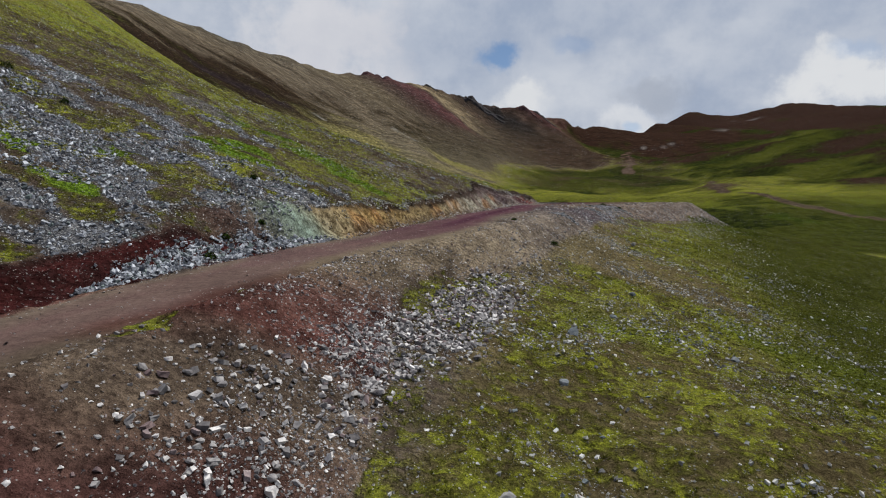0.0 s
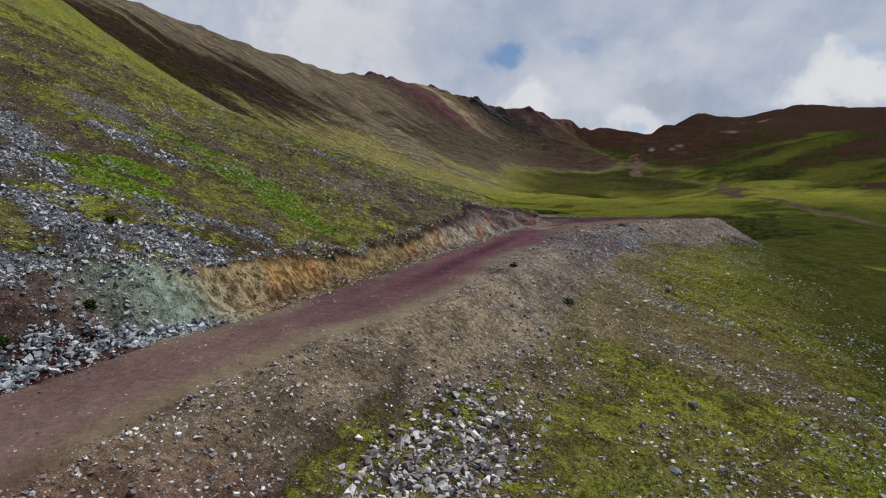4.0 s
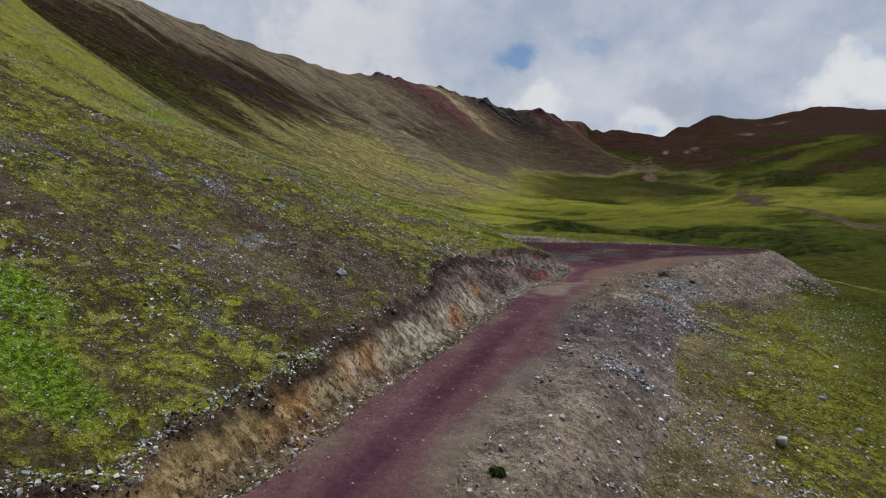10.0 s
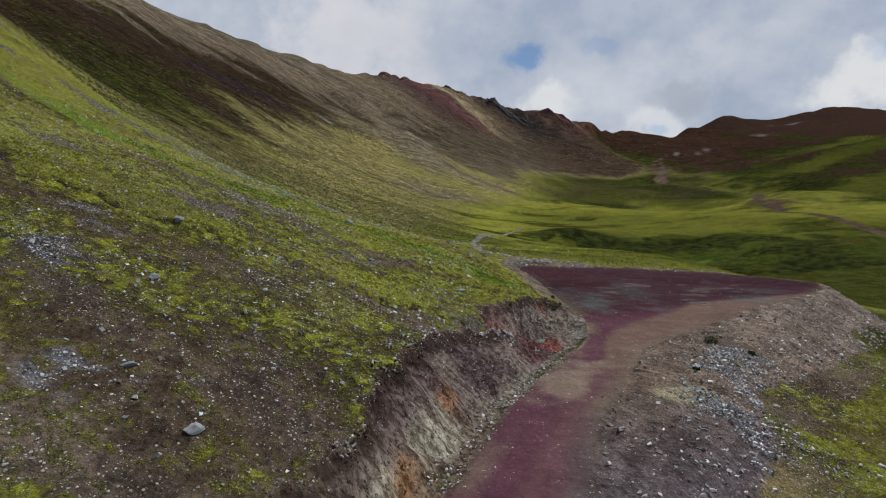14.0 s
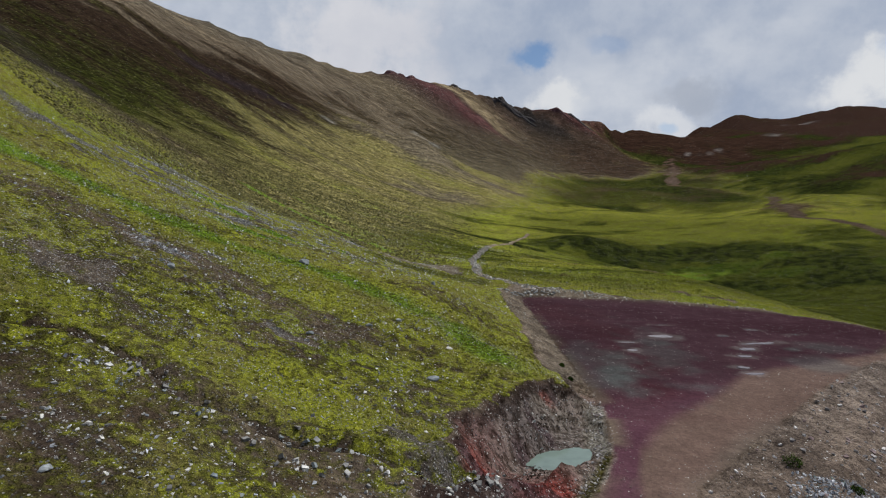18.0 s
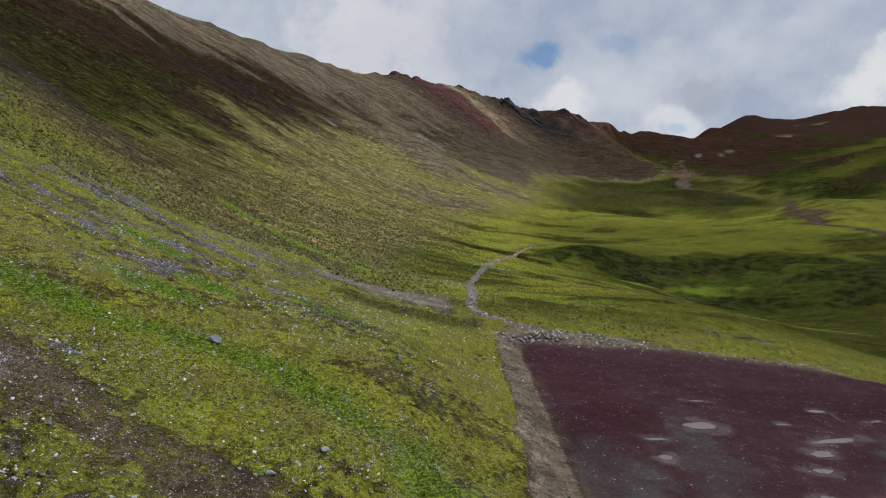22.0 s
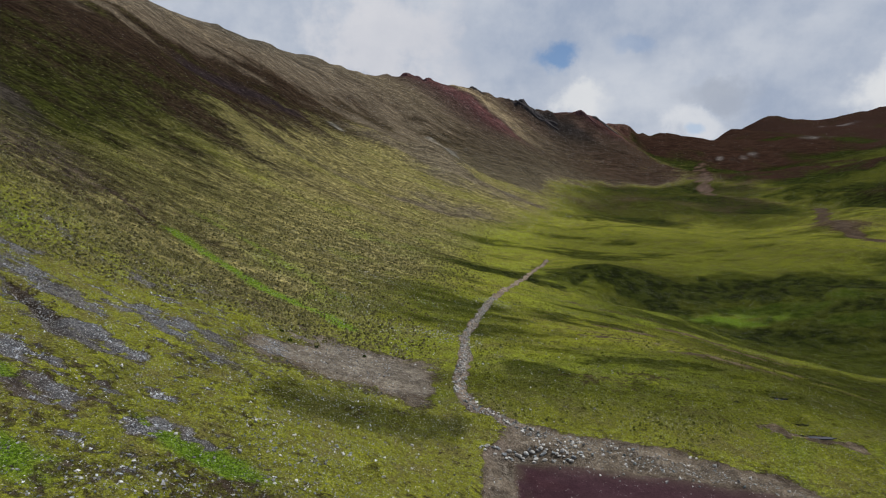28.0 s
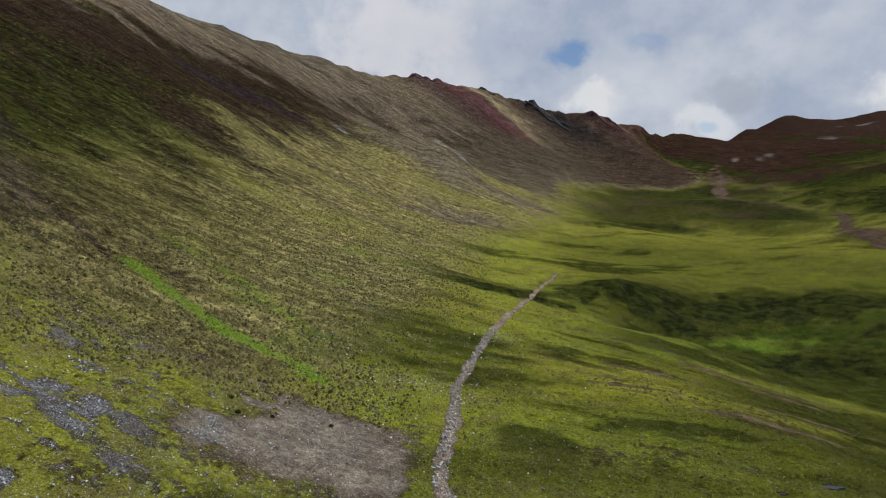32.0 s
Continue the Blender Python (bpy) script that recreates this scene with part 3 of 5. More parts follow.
        z = z + grass * (np.abs(hum) * 0.40 - 0.10 + bumps(x, y, 4.5, 47) * 0.10)
    # the heap of earth along the far side of the turning place
    bank = np.exp(-((d - 3.0) / 2.8) ** 2) * step(y, 150, 158) * step(x, 18.5, 22) * (1 - step(x, 52, 62))
    z = z + bank * (0.75 + 0.4 * fractal(x, y, 2.5, 3, 53))
    wet = blots(x, y, PUDDLES, ragged=0.25)
    z = z - 0.55 * blots(x, y, [(p[0], p[1], 1.5 * p[2], 2.2 * p[3], p[4]) for p in PEAT_POOLS], ragged=0.3)
    z = z - 0.09 * wet * road
    u, v = ((x - POOL[0]) * 0.86 + (y - POOL[1]) * 0.5) / 2.5, ((y - POOL[1]) * 0.86 - (x - POOL[0]) * 0.5) / 1.25
    pool = np.exp(-(u * u + v * v))
    z = z - pool * np.clip(z - POOL[2] + 0.5, 0, 3)
    # the gully that feeds it
    z = z - np.clip(z - 2.6, 0, 1.1) * step(to_line(x + 0.5 * wob, y, [(8.5, 96.5), (11.5, 99.5), (14.6, 103.5), (16, 105.5)]), 1.6, 0.3) * 0.9
    return z, d, dict(road=road, cut=cut, fill=fill, bank=np.clip(bank, 0, 1), under=nat - z, pool=pool, wet=wet, down=down, along=along, run=run, over=over)


# ---- the ground: one sheet from the road's edge to the horizon ----
def spread(start, end, first, growth):
    """Steps from start to end that grow."""
    out, here, s = [], start, first
    while (here < end) if end > start else (here > end):
        here, s = here + (s if end > start else -s), s * growth
        out.append(here)
    return out


def part(name, bm, material, parent=None, label=""):
    data = bpy.data.meshes.new(name)
    bm.to_mesh(data)
    bm.free()
    data.materials.append(material)
    ob = new(name, data)
    ob.parent = parent
    return tagged(ob, label)


def sheet(name, verts, quads, material, smooth=True):
    data = bpy.data.meshes.new(name)
    data.vertices.add(len(verts))
    data.vertices.foreach_set("co", np.ascontiguousarray(verts, np.float32).ravel())
    k = quads.shape[1]
    data.loops.add(quads.size)
    data.loops.foreach_set("vertex_index", np.ascontiguousarray(quads, np.int32).ravel())
    data.polygons.add(len(quads))
    data.polygons.foreach_set("loop_start", np.arange(0, quads.size, k, dtype=np.int32))
    data.polygons.foreach_set("use_smooth", np.full(len(quads), smooth))
    data.update(calc_edges=True)
    data.materials.append(material)
    return new(name, data)


PATH_LINE = [(20.5, 171.5), (17.0, 174.2), (13.2, 177), (11.0, 183), (10.7, 190.5), (10.9, 203), (9.8, 216), (11.2, 229.4), (13.6, 250), (19.4, 290), (24.5, 322), (32.9, 366), (41, 397)]
SCREE = [(-33, 47, 8, 4, -17), (-28, 42, 7, 3.2, -17), (-23, 38, 7, 3, -17), (-19, 35.5, 6, 2.2, -17), (-21, 30, 7, 2.6, -17), (-13, 38.8, 4.5, 1.7, 30), (-11.5, 45.6, 3.2, 1.6, 25),
         (-9, 51, 2.6, 0.9, 30), (-13, 49.2, 2.2, 0.9, 0), (-34, 36, 6, 3, -17), (-38, 55, 7, 2.5, -17), (-22, 60, 4, 1.2, -17),
         (-27, 52, 7, 3.6, -17), (-19.5, 44, 5.5, 2.4, -17), (-15, 39.5, 5, 2.0, 25), (-15.5, 36.4, 4, 1.6, 25), (-12.2, 42.5, 3, 1.0, 35), (-17.5, 48, 3, 0.9, -17), (-13.2, 36.6, 2.6, 0.7, 55)]
SLATE = [(-45, 160, 10, 4.0, -17), (-37, 162, 9, 3.5, -17), (-38, 172, 9, 3.5, -17), (-24, 162, 9, 2.6, -17), (-28, 153, 7, 2.6, -17), (-20, 172, 9, 3.4, -20), (-27, 170, 8, 3, -20),
         (-13, 150, 7, 1.8, -15), (-14, 106, 3, 1.2, -17), (-8, 111, 4, 1.2, -17), (-12, 88, 2.5, 1, -17), (-7, 66, 2, 0.8, 0), (-5, 72, 2.4, 0.8, -17), (-17, 181, 6, 2.4, -20), (-30, 186, 8, 2.5, -20),
         (-40, 147, 9, 5, -17), (-30, 147, 9, 3.2, -17), (-20, 141, 8, 2.6, -17), (-14, 147, 7, 2.2, -17), (-8.5, 152, 6, 1.6, -17), (-15, 114, 5, 1.7, -17), (-9, 111, 5, 1.6, -17),
         (-8, 116, 5, 1.4, -17), (-3, 108, 5, 1.6, -17), (-10, 109, 5, 1.4, -17), (-14.5, 83, 5, 1.7, -17), (-11.5, 81, 4, 1.5, -17), (-20, 92, 6, 2.2, -17), (-8, 76, 4, 1.3, -17)]
FRESH = [(-22, 65.5, 4, 1.6, -17), (-18.7, 66, 3, 1.2, -17), (-18.7, 54, 3, 1.6, 0), (-17, 50.4, 3, 1.3, 0), (-14, 61.4, 4.5, 1.8, -17), (-9, 58, 3.5, 1.3, -17), (-24.6, 42.3, 2.6, 1.0, -17),
         (-28.5, 38.5, 2.2, 1.2, 0), (-20, 50.7, 4, 1.3, -17), (-22.7, 34.8, 2.4, 0.9, -10), (-15, 133, 4, 1.8, 0), (-14, 140, 4, 1.8, -17), (-25.6, 149, 6, 1.8, -17), (-5, 148, 5, 1.8, -10)]
DAMP = [(1, 168, 8, 4.5, 8), (10, 170, 4, 2.4, 10)]
BARE = [(-1.7, 80, 3.4, 1.5, -17), (0.8, 77, 3.0, 1.3, -17), (-3, 71.3, 3.0, 1.3, -17), (-8.7, 79.6, 3.5, 1.0, -17), (-6.7, 71.3, 3, 1.2, -17), (-4, 90, 4, 1.1, -17), (-14, 84, 4, 1.3, -17)]
WASH = [(-3, 187.5, 9.5, 11, 8), (3, 185, 4, 7, 0), (-9, 196, 5, 6, 20)]
STREAKS = [[(-58, 133), (-36, 128), (-29, 127), (-22, 124.3), (-15.6, 123), (-9.8, 124.2), (-2.8, 124.6), (3.1, 121.7), (8.4, 118.5), (12, 114.6)], [(-51, 222), (-40, 218), (-27, 213), (-17, 212), (-10, 208.5)], [(-60, 246), (-40, 240), (-16, 226)]]
CART_TRACK = [(330, 700), (300, 640), (262, 570), (241, 507), (224, 416), (223, 370), (228, 330), (240, 290)]
# darker places of the valley floor, then the paler ones
DARK_FLOOR = [(31, 252, 10, 5, -5), (44, 250, 10, 5, -8), (23, 197, 6, 6, 0), (30, 184.5, 9, 3, -5), (44, 190, 12, 3.5, -8), (52, 184, 10, 3, -8), (60, 193, 12, 4, -8), (43, 206, 14, 3, -8), (120, 368, 40, 14, 0),
             (160, 370, 30, 14, 0), (104, 343, 14, 8, 0), (130, 305, 14, 8, 0), (146, 332, 20, 10, 0)]
PALE_FLOOR = [(75, 266, 24, 6, -18), (99, 262, 20, 7, -20), (50, 226, 26, 5, -10), (33, 222, 16, 5, -5), (104, 327, 14, 5, 0), (63, 301, 18, 5, -20)]
OUTCROPS = [([(-70, 818), (-39, 794), (-10, 698)], 6.5), ([(6, 682), (30, 654)], 5.5), ([(-145, 650), (-135, 646)], 5.0)]
DARK_LEDGES = [[(-86, 338), (-73, 339.5)], [(-76, 520), (-61, 477)], [(-100, 330), (-90, 336)]]
SCAR = [(372, 1160), (324, 1009), (304, 938), (262, 790)]


def blend(base, tint, f):
    return base + (np.array(tint) - base) * np.asarray(f)[:, None]


def bands(v, stops, *colours):
    return np.stack([np.interp(v, stops, c) for c in colours], -1)


def screes(x, y):
    """Sheets of broken slate with islands of moss left in them."""
    return blots(x, y, SCREE, ragged=0.9) * (1 - 0.92 * step(fractal(0.6 * (0.95 * x - 0.31 * y), 0.31 * x + 0.95 * y, 3.6, 4, 165, 0.6), 0.05, 0.18))


def slates(x, y):
    """Streaks of slate that run down the slope between strips of moss."""
    down, along = 0.95 * x - 0.31 * y, 0.31 * x + 0.95 * y
    thin = step(fractal(down * 0.40, along, 1.4, 4, 99, 0.7) + 0.35 * bumps(x, y, 3.1, 98), 0.06, 0.22)
    return blots(x, y, SLATE, ragged=1.3, edge=0.6) * thin * np.maximum(step(fractal(x, y, 2.0, 4, 157, 0.7), -0.08, 0.12), step(y, 130, 145))


def red_bank(x, y, d):
    """The low dug bank of dark red earth where the flight begins."""
    lip = np.interp(y, [10, 25, 30, 34, 37, 39, 42], [5.2, 5.0, 3.9, 2.9, 2.4, 1.6, 0.4]) + 0.9 * fractal(x, y, 2.6, 3, 61)
    return step(lip - d, -0.25, 0.25) * (d > 0) * (x < np.interp(y, [2, 20, 33, 44], [-15, -12.7, -9.2, -5]))


def covering(x, y, z, d, kind):
    """Earth colour, turf, stone and fresh green of the ground at each place."""
    n = len(x)
    far = np.hypot(x - 5, y - 80)
    down, along = kind["down"], kind["along"]
    streak = fractal(down * 0.22, along, 5, 4, 81, 0.6)
    mid, low = fractal(x, y, 6, 4, 83), fractal(x, y, 40, 3, 89)
    soil = blend(np.tile((0.062, 0.048, 0.036), (n, 1)), (0.108, 0.090, 0.072), step(mid, -0.2, 0.5))
    grass = 0.45 + 0.18 * low + 0.34 * streak + 0.14 * mid + 0.20 * step(y - 0.4 * x, 84, 110) + 0.10 * step(y, 130, 150)
    stone = 0.22 + 0.34 * step(streak, 0.10, 0.55)
    lush = 0.35 * step(fractal(x, y, 18, 3, 97) + 0.3 * mid, 0.25, 0.7)
    hill = x < np.interp(y, [0, 48, 80, 112, 170, 300], [-14, -8.7, 4, 14, 10, 0])
    scree = screes(x, y) * step(fractal(x, y, 2.4, 3, 99) + 0.25, -0.1, 0.25)
    scree = np.maximum(scree, slates(x, y))
    raw = red_bank(x, y, d)
    scree = scree * (1 - raw)
    scree = np.maximum(scree, 0.55 * step(streak + 0.3 * mid, 0.40, 0.60) * hill * step(far, 200, 100))
    scree = np.maximum(scree, 0.75 * step(streak + 0.3 * mid, 0.16, 0.40) * step(np.interp(y, [130, 165, 200], [-8, -4, -8]) - x + 5 * mid, 0, 14) * step(y, 128, 150) * step(y, 205, 185))
    soil = blend(soil, (0.072, 0.081, 0.098), 0.8 * scree)
    grass, stone = grass - 0.75 * scree, np.maximum(stone, scree)
    # mountain sides: dark earth, thin tussock, tan and maroon bands of rock and scree
    foot = np.interp(y, [150, 200, 275, 394, 564, 700, 822, 900, 940, 980, 1040, 1090, 1200], [-30, -20, 0, 8, 45, 72, 100, 135, 250, 320, 400, 520, 700])
    side = step(z + 8 * low, 12, 40) * step(y + x * 0.2, 140, 260) * step(x + 14 * low + 10 * mid, foot + 8 + np.clip(0.1 * (y - 500), 0, 40), foot - 16 - np.clip(0.1 * (y - 500), 0, 40))
    p, q = x - 0.1 * y, 0.1 * x + y + 14 * bumps(x, y, 90, 8)
    rill = fractal(p * 0.14, q, 26, 5, 101, 0.6)
    broad = fractal(p * 0.25, q, 150, 3, 103)
    face = bands(z + 26 * broad, [40, 70, 105, 150, 185, 225, 262], (0.110, 0.080, 0.042, 0.028, 0.038, 0.066, 0.080), (0.104, 0.076, 0.036, 0.022, 0.031, 0.060, 0.075), (0.066, 0.050, 0.024, 0.016, 0.025, 0.050, 0.066))
    face = blend(face, (0.125, 0.098, 0.062), 0.6 * step(rill + 0.8 * broad, 0.15, 0.60) * step(q, 430, 620) * step(q, 1000, 850))
    face = blend(face, (0.016, 0.012, 0.010), 0.5 * step(-rill, 0.08, 0.5))
    face = face * (1 + 0.75 * fractal(p * 0.22, q, 9, 4, 105, 0.65))[:, None]
    # the upper face, dark earth with cloud shade painted in, a strip of slate at its foot, and a dark outcrop
    earth_shade = step(to_line(x + 30 * low, y + 25 * mid, [(-130, 130), (-150, 250), (-200, 345), (-245, 480), (-262, 590), (-232, 640)]) + 24 * rill + 20 * mid, 125, 45) * side
    face = blend(face, (0.019, 0.013, 0.0105), 0.85 * earth_shade)
    ash = step(to_line(x, y, [(-230, 340), (-192, 319), (-138, 277), (-82, 213), (-55, 196)]) + 14 * rill, 20, 4)
    face = blend(face, (0.036, 0.034, 0.033), 0.8 * ash)
    crop = step(to_line(x + 12 * low, y + 12 * mid, [(-236, 577), (-208, 603), (-172, 612)]) + 14 * rill, 22, 6)
    face = blend(face, (0.018, 0.014, 0.017), crop)
    for line, wide in OUTCROPS:
        face = blend(face, (0.155, 0.160, 0.160), 0.85 * step(to_line(x, y, line) + 0.8 * wide * rill, wide, 0.3 * wide))
    for line in DARK_LEDGES:
        face = blend(face, (0.020, 0.014, 0.012), 0.85 * step(to_line(x, y, line) + 3 * rill, 3.5, 1.0))
    # tan scree, painted paler to stand in for a sunlit band
    lit_talus = to_line(x + 30 * low, y + 20 * mid, [(-335, 640), (-285, 700), (-233, 780), (-171, 840), (-93, 815), (-36, 640), (-10, 520), (20, 420)])
    face = blend(face, (0.128, 0.112, 0.088), 0.55 * step(lit_talus + 110 * rill + 40 * fractal(p * 0.3, q, 14, 3, 106), 75, 20))
    # grey-brown debris at the far end of the face
    face = blend(face, (0.056, 0.048, 0.037), 0.7 * step(x + 14 * low, -50, 20) * step(y, 590, 700))
    # upturned beds of rock below the crest: dark, maroon and tan, running down the slope
    bed = 0.53 * x + 0.85 * y + 9 * fractal(x, y, 40, 3, 107) + 4 * fractal(0.3 * x, y, 16, 3, 108)
    beds = bands(bed, [752, 793, 839, 868, 878, 885, 902, 912, 924, 939, 972, 984, 1009, 1023, 1044, 1068, 1094, 1125, 1155, 1198, 1264, 1341],
                 (0.105, 0.060, 0.040, 0.068, 0.045, 0.185, 0.200, 0.080, 0.165, 0.070, 0.020, 0.014, 0.020, 0.054, 0.028, 0.080, 0.030, 0.080, 0.060, 0.095, 0.034, 0.070),
                 (0.090, 0.046, 0.020, 0.032, 0.030, 0.155, 0.168, 0.062, 0.138, 0.052, 0.017, 0.013, 0.018, 0.038, 0.015, 0.036, 0.018, 0.064, 0.029, 0.074, 0.023, 0.052),
                 (0.066, 0.040, 0.023, 0.036, 0.030, 0.108, 0.114, 0.048, 0.096, 0.042, 0.018, 0.015, 0.020, 0.032, 0.017, 0.038, 0.018, 0.042, 0.030, 0.052, 0.019, 0.038))
    beds = beds * (1 + 0.6 * fractal(bed, 0.05 * y, 14, 3, 110))[:, None]
    rocky = step(y + 0.2 * x, 780, 960) * step(z + 12 * low, 125, 190)
    face = face + (beds - face) * (0.92 * rocky)[:, None]
    face = blend(face, (0.034, 0.023, 0.0185), 0.85 * step(x, 60, 200) * step(y, 820, 960) * (1 - rocky))
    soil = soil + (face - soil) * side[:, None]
    sward = 0.62 - 0.0024 * np.clip(z - 60, 0, 150) + 0.46 * rill + 0.15 * broad + 0.2 * low - 0.25 * ash - 0.32 * earth_shade - 0.5 * crop - 0.22 * step(lit_talus + 45 * rill, 62, 10) - 0.5 * rocky - 0.38 * step(y, 620, 780)
    grass, stone = grass + (sward - grass) * side, stone + (0.07 + 0.06 * step(rill, 0.1, 0.5) - stone) * side * step(y, 190, 240)
    lush = lush * (1 - 0.8 * side)
    # the far side of the valley: brown slopes with green shoulders, darkened in colour as if under cloud
    away = step(x - np.interp(y, [400, 700, 900, 1000, 1100, 1300], [270, 290, 315, 280, 215, 215]) + 50 * low + 25 * mid, 0, 70) * step(y, 330, 520)
    shoulder = blots(x, y, [(590, 1020, 120, 50, 20), (690, 1140, 110, 40, 20), (420, 640, 80, 30, 20), (470, 830, 90, 26, 20), (380, 560, 60, 22, 15)], ragged=0.9, edge=0.6)
    soil = blend(soil, (0.026, 0.0155, 0.0125), away)
    grass = grass + (0.60 - 0.0035 * np.clip(z - 90, 0, 150) + 0.5 * shoulder + 0.85 * fractal(x, y, 120, 6, 109, 0.66) - grass) * away
    lush, stone = lush * (1 - away), stone * (1 - 0.95 * away)
    far_shade = away * (1 - 0.22 * shoulder)
    soil = blend(soil, (0.30, 0.31, 0.33), 0.3 * blots(x, y, [(443, 1206, 22, 2.5, 20), (500, 1240, 16, 2, 20), (690, 1395, 30, 3, 10), (900, 1720, 22, 6, 0), (810, 1880, 26, 5, 0)], ragged=2.6))
    head = step(x + 18 * low, foot - 25, foot + 45) * step(y, 330, 430) * (1 - away)
    upper = step(y + 70 * low + 25 * mid - 0.15 * x, 510, 630)
    grass = grass + (0.60 - 0.24 * upper + 0.75 * fractal(x, y, 60, 6, 111, 0.66) - grass) * head
    soil = blend(soil, (0.044, 0.032, 0.020), 0.85 * head)
    stone = stone * (1 - 0.85 * head) * (1 - 0.9 * earth_shade)
    # valley floor: close turf, yellow on the rises and deep green in the hollows
    floor = step(z - 0.02 * np.clip(y - 200, 0, 600), 24, 9) * step(y, 165, 205) * step(x + 0.02 * y, -24, 8)
    grass = grass + (0.80 + 0.22 * fractal(x, y, 12, 4, 113) - grass) * floor
    stone = stone * (1 - 0.75 * floor)
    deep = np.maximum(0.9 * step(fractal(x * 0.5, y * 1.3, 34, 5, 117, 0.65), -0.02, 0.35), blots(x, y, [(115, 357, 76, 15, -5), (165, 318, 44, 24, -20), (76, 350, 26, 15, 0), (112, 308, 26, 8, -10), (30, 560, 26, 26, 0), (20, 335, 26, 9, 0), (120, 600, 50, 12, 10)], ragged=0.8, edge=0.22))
    # brighter lime-green spots in the hollow
    lime_turf = blots(x, y, [(96, 325, 20, 6, 0), (120, 334, 18, 6, 0), (152, 340, 7, 7, 0), (186, 310, 9, 18, 0), (140, 318, 12, 5, 0)], ragged=0.9)
    deep = deep * (1 - 0.85 * lime_turf)
    # dark turf, and cloud shade painted over far slopes, upper face and right floor
    damp_shade = np.maximum(np.maximum(0.72 * blots(x, y, DAMP, ragged=0.9, edge=0.5), deep * np.maximum(floor, 0.9 * head)), np.maximum(far_shade, 0.95 * earth_shade))
    damp_shade = np.maximum(damp_shade, head * step(y + 70 * low + 25 * mid - 0.15 * x, 520, 640) * (0.86 + 0.14 * step(fractal(x, y, 70, 5, 112, 0.62), -0.3, 0.15)))
    damp_shade = np.maximum(damp_shade, 0.88 * floor * step(x + 12 * low, 26, 74) * (0.55 + 0.45 * step(y + 30 * low, 410, 330)))
    lush = np.maximum(lush * (1 - floor), floor * np.maximum(0.10 + 0.3 * low, 0.9 * lime_turf)) * (1 - 0.8 * head)
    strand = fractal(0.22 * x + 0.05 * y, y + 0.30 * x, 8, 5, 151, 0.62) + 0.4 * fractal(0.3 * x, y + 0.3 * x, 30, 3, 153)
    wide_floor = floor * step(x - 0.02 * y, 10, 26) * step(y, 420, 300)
    damp_shade = np.maximum(damp_shade, 0.88 * wide_floor * step(strand, 0.02, 0.34))
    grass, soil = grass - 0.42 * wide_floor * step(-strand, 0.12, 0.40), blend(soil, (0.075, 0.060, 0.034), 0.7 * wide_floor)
    damp_shade = np.maximum(damp_shade, 0.85 * floor * blots(x, y, DARK_FLOOR, ragged=1.0, edge=0.5))
    damp_shade = damp_shade * (1 - 0.75 * floor * blots(x, y, PALE_FLOOR, ragged=0.9, edge=0.6))
    for line, wide, full in zip(STREAKS, (3.0, 2.8, 2.6), (0.9, 0.9, 0.5)):
        lush = np.maximum(lush, full * step(to_line(x, y, line) + 1.6 * mid + 1.0 * streak, wide, wide - 2.6))
    lush = np.maximum(lush, blots(x, y, FRESH))
    lush, grass = lush * (1 - 0.5 * scree), np.maximum(grass, 0.95 * lush * (1 - scree))
    grass = grass + (0.75 - grass) * np.clip(damp_shade, 0, 1) * 0.6 * (1 - away) * (1 - 0.45 * side)
    peat = blots(x, y, [(68, 264, 9, 2.2, -10), (79, 253, 7, 1.6, -10), (54, 181, 6, 1.4, -15), (60, 214, 10, 1.2, -8), (40, 228, 8, 1.4, -8), (47, 246, 9, 1.2, -5), (72, 232, 8, 1.4, -8)], ragged=0.9)
    grass = grass - 0.8 * peat
    soil = blend(soil, (0.115, 0.098, 0.075), step(to_line(x, y, [(33, 287), (46, 296), (60, 300)]) + 2 * mid, 2.6, 0.6) * 0.8)
    # slope below the road
    lower = step(x - np.interp(y, [0, 48, 80, 112, 170], [-5, 6, 18, 50, 60]), -1, 1) * step(y, 172, 160)
    soil = blend(soil, (0.112, 0.094, 0.046), 0.85 * lower)
    meadow = 0.50 + 0.20 * mid + 0.15 * low + 0.26 * streak + 0.34 * step(x - 0.1 * y, 12, 40)
    grass = grass + (meadow - grass) * lower
    stone = stone + (0.12 + 0.45 * step(fractal(x * 0.5 - y * 0.3, y + x * 0.4, 5, 3, 119), 0.15, 0.6) * step(x, 50, 22) - stone) * lower
    # turf darkens away from the road
    damp_shade = damp_shade * (1 - lower) + lower * 0.82 * step(x - 0.25 * y + 5 * mid + 2 * streak, 5, 28)
    worn = blots(x, y, [(-16, 107, 11, 5, -17), (-6, 112, 9, 4, -17), (-22, 114, 10, 4, -17), (-34, 112, 10, 5, -17), (2, 176, 12, 3, 5), (-24, 196, 16, 5, -10)], ragged=1.2, edge=0.6)
    grass, stone, soil = grass - 0.20 * worn, stone + 0.10 * worn, blend(soil, (0.085, 0.068, 0.050), 0.7 * worn)
    apron = lower * step(d + 2.5 * mid + 1.5 * streak, 12, 6) * step(y, 108, 98)
    grass, stone = grass - 0.30 * apron, stone + 0.22 * apron
    bare = blots(x, y, BARE, ragged=0.8)
    grass, stone = grass - 0.05 * bare, stone + 0.15 * bare
    soil = blend(soil, (0.060, 0.048, 0.042), 0.6 * bare)
    # wash of gravel beside the path, and the path itself
    wash = blots(x, y, WASH, ragged=0.8, edge=0.55)
    soil, grass, lush = blend(soil, (0.138, 0.126, 0.107), wash), grass - wash, lush * (1 - wash)
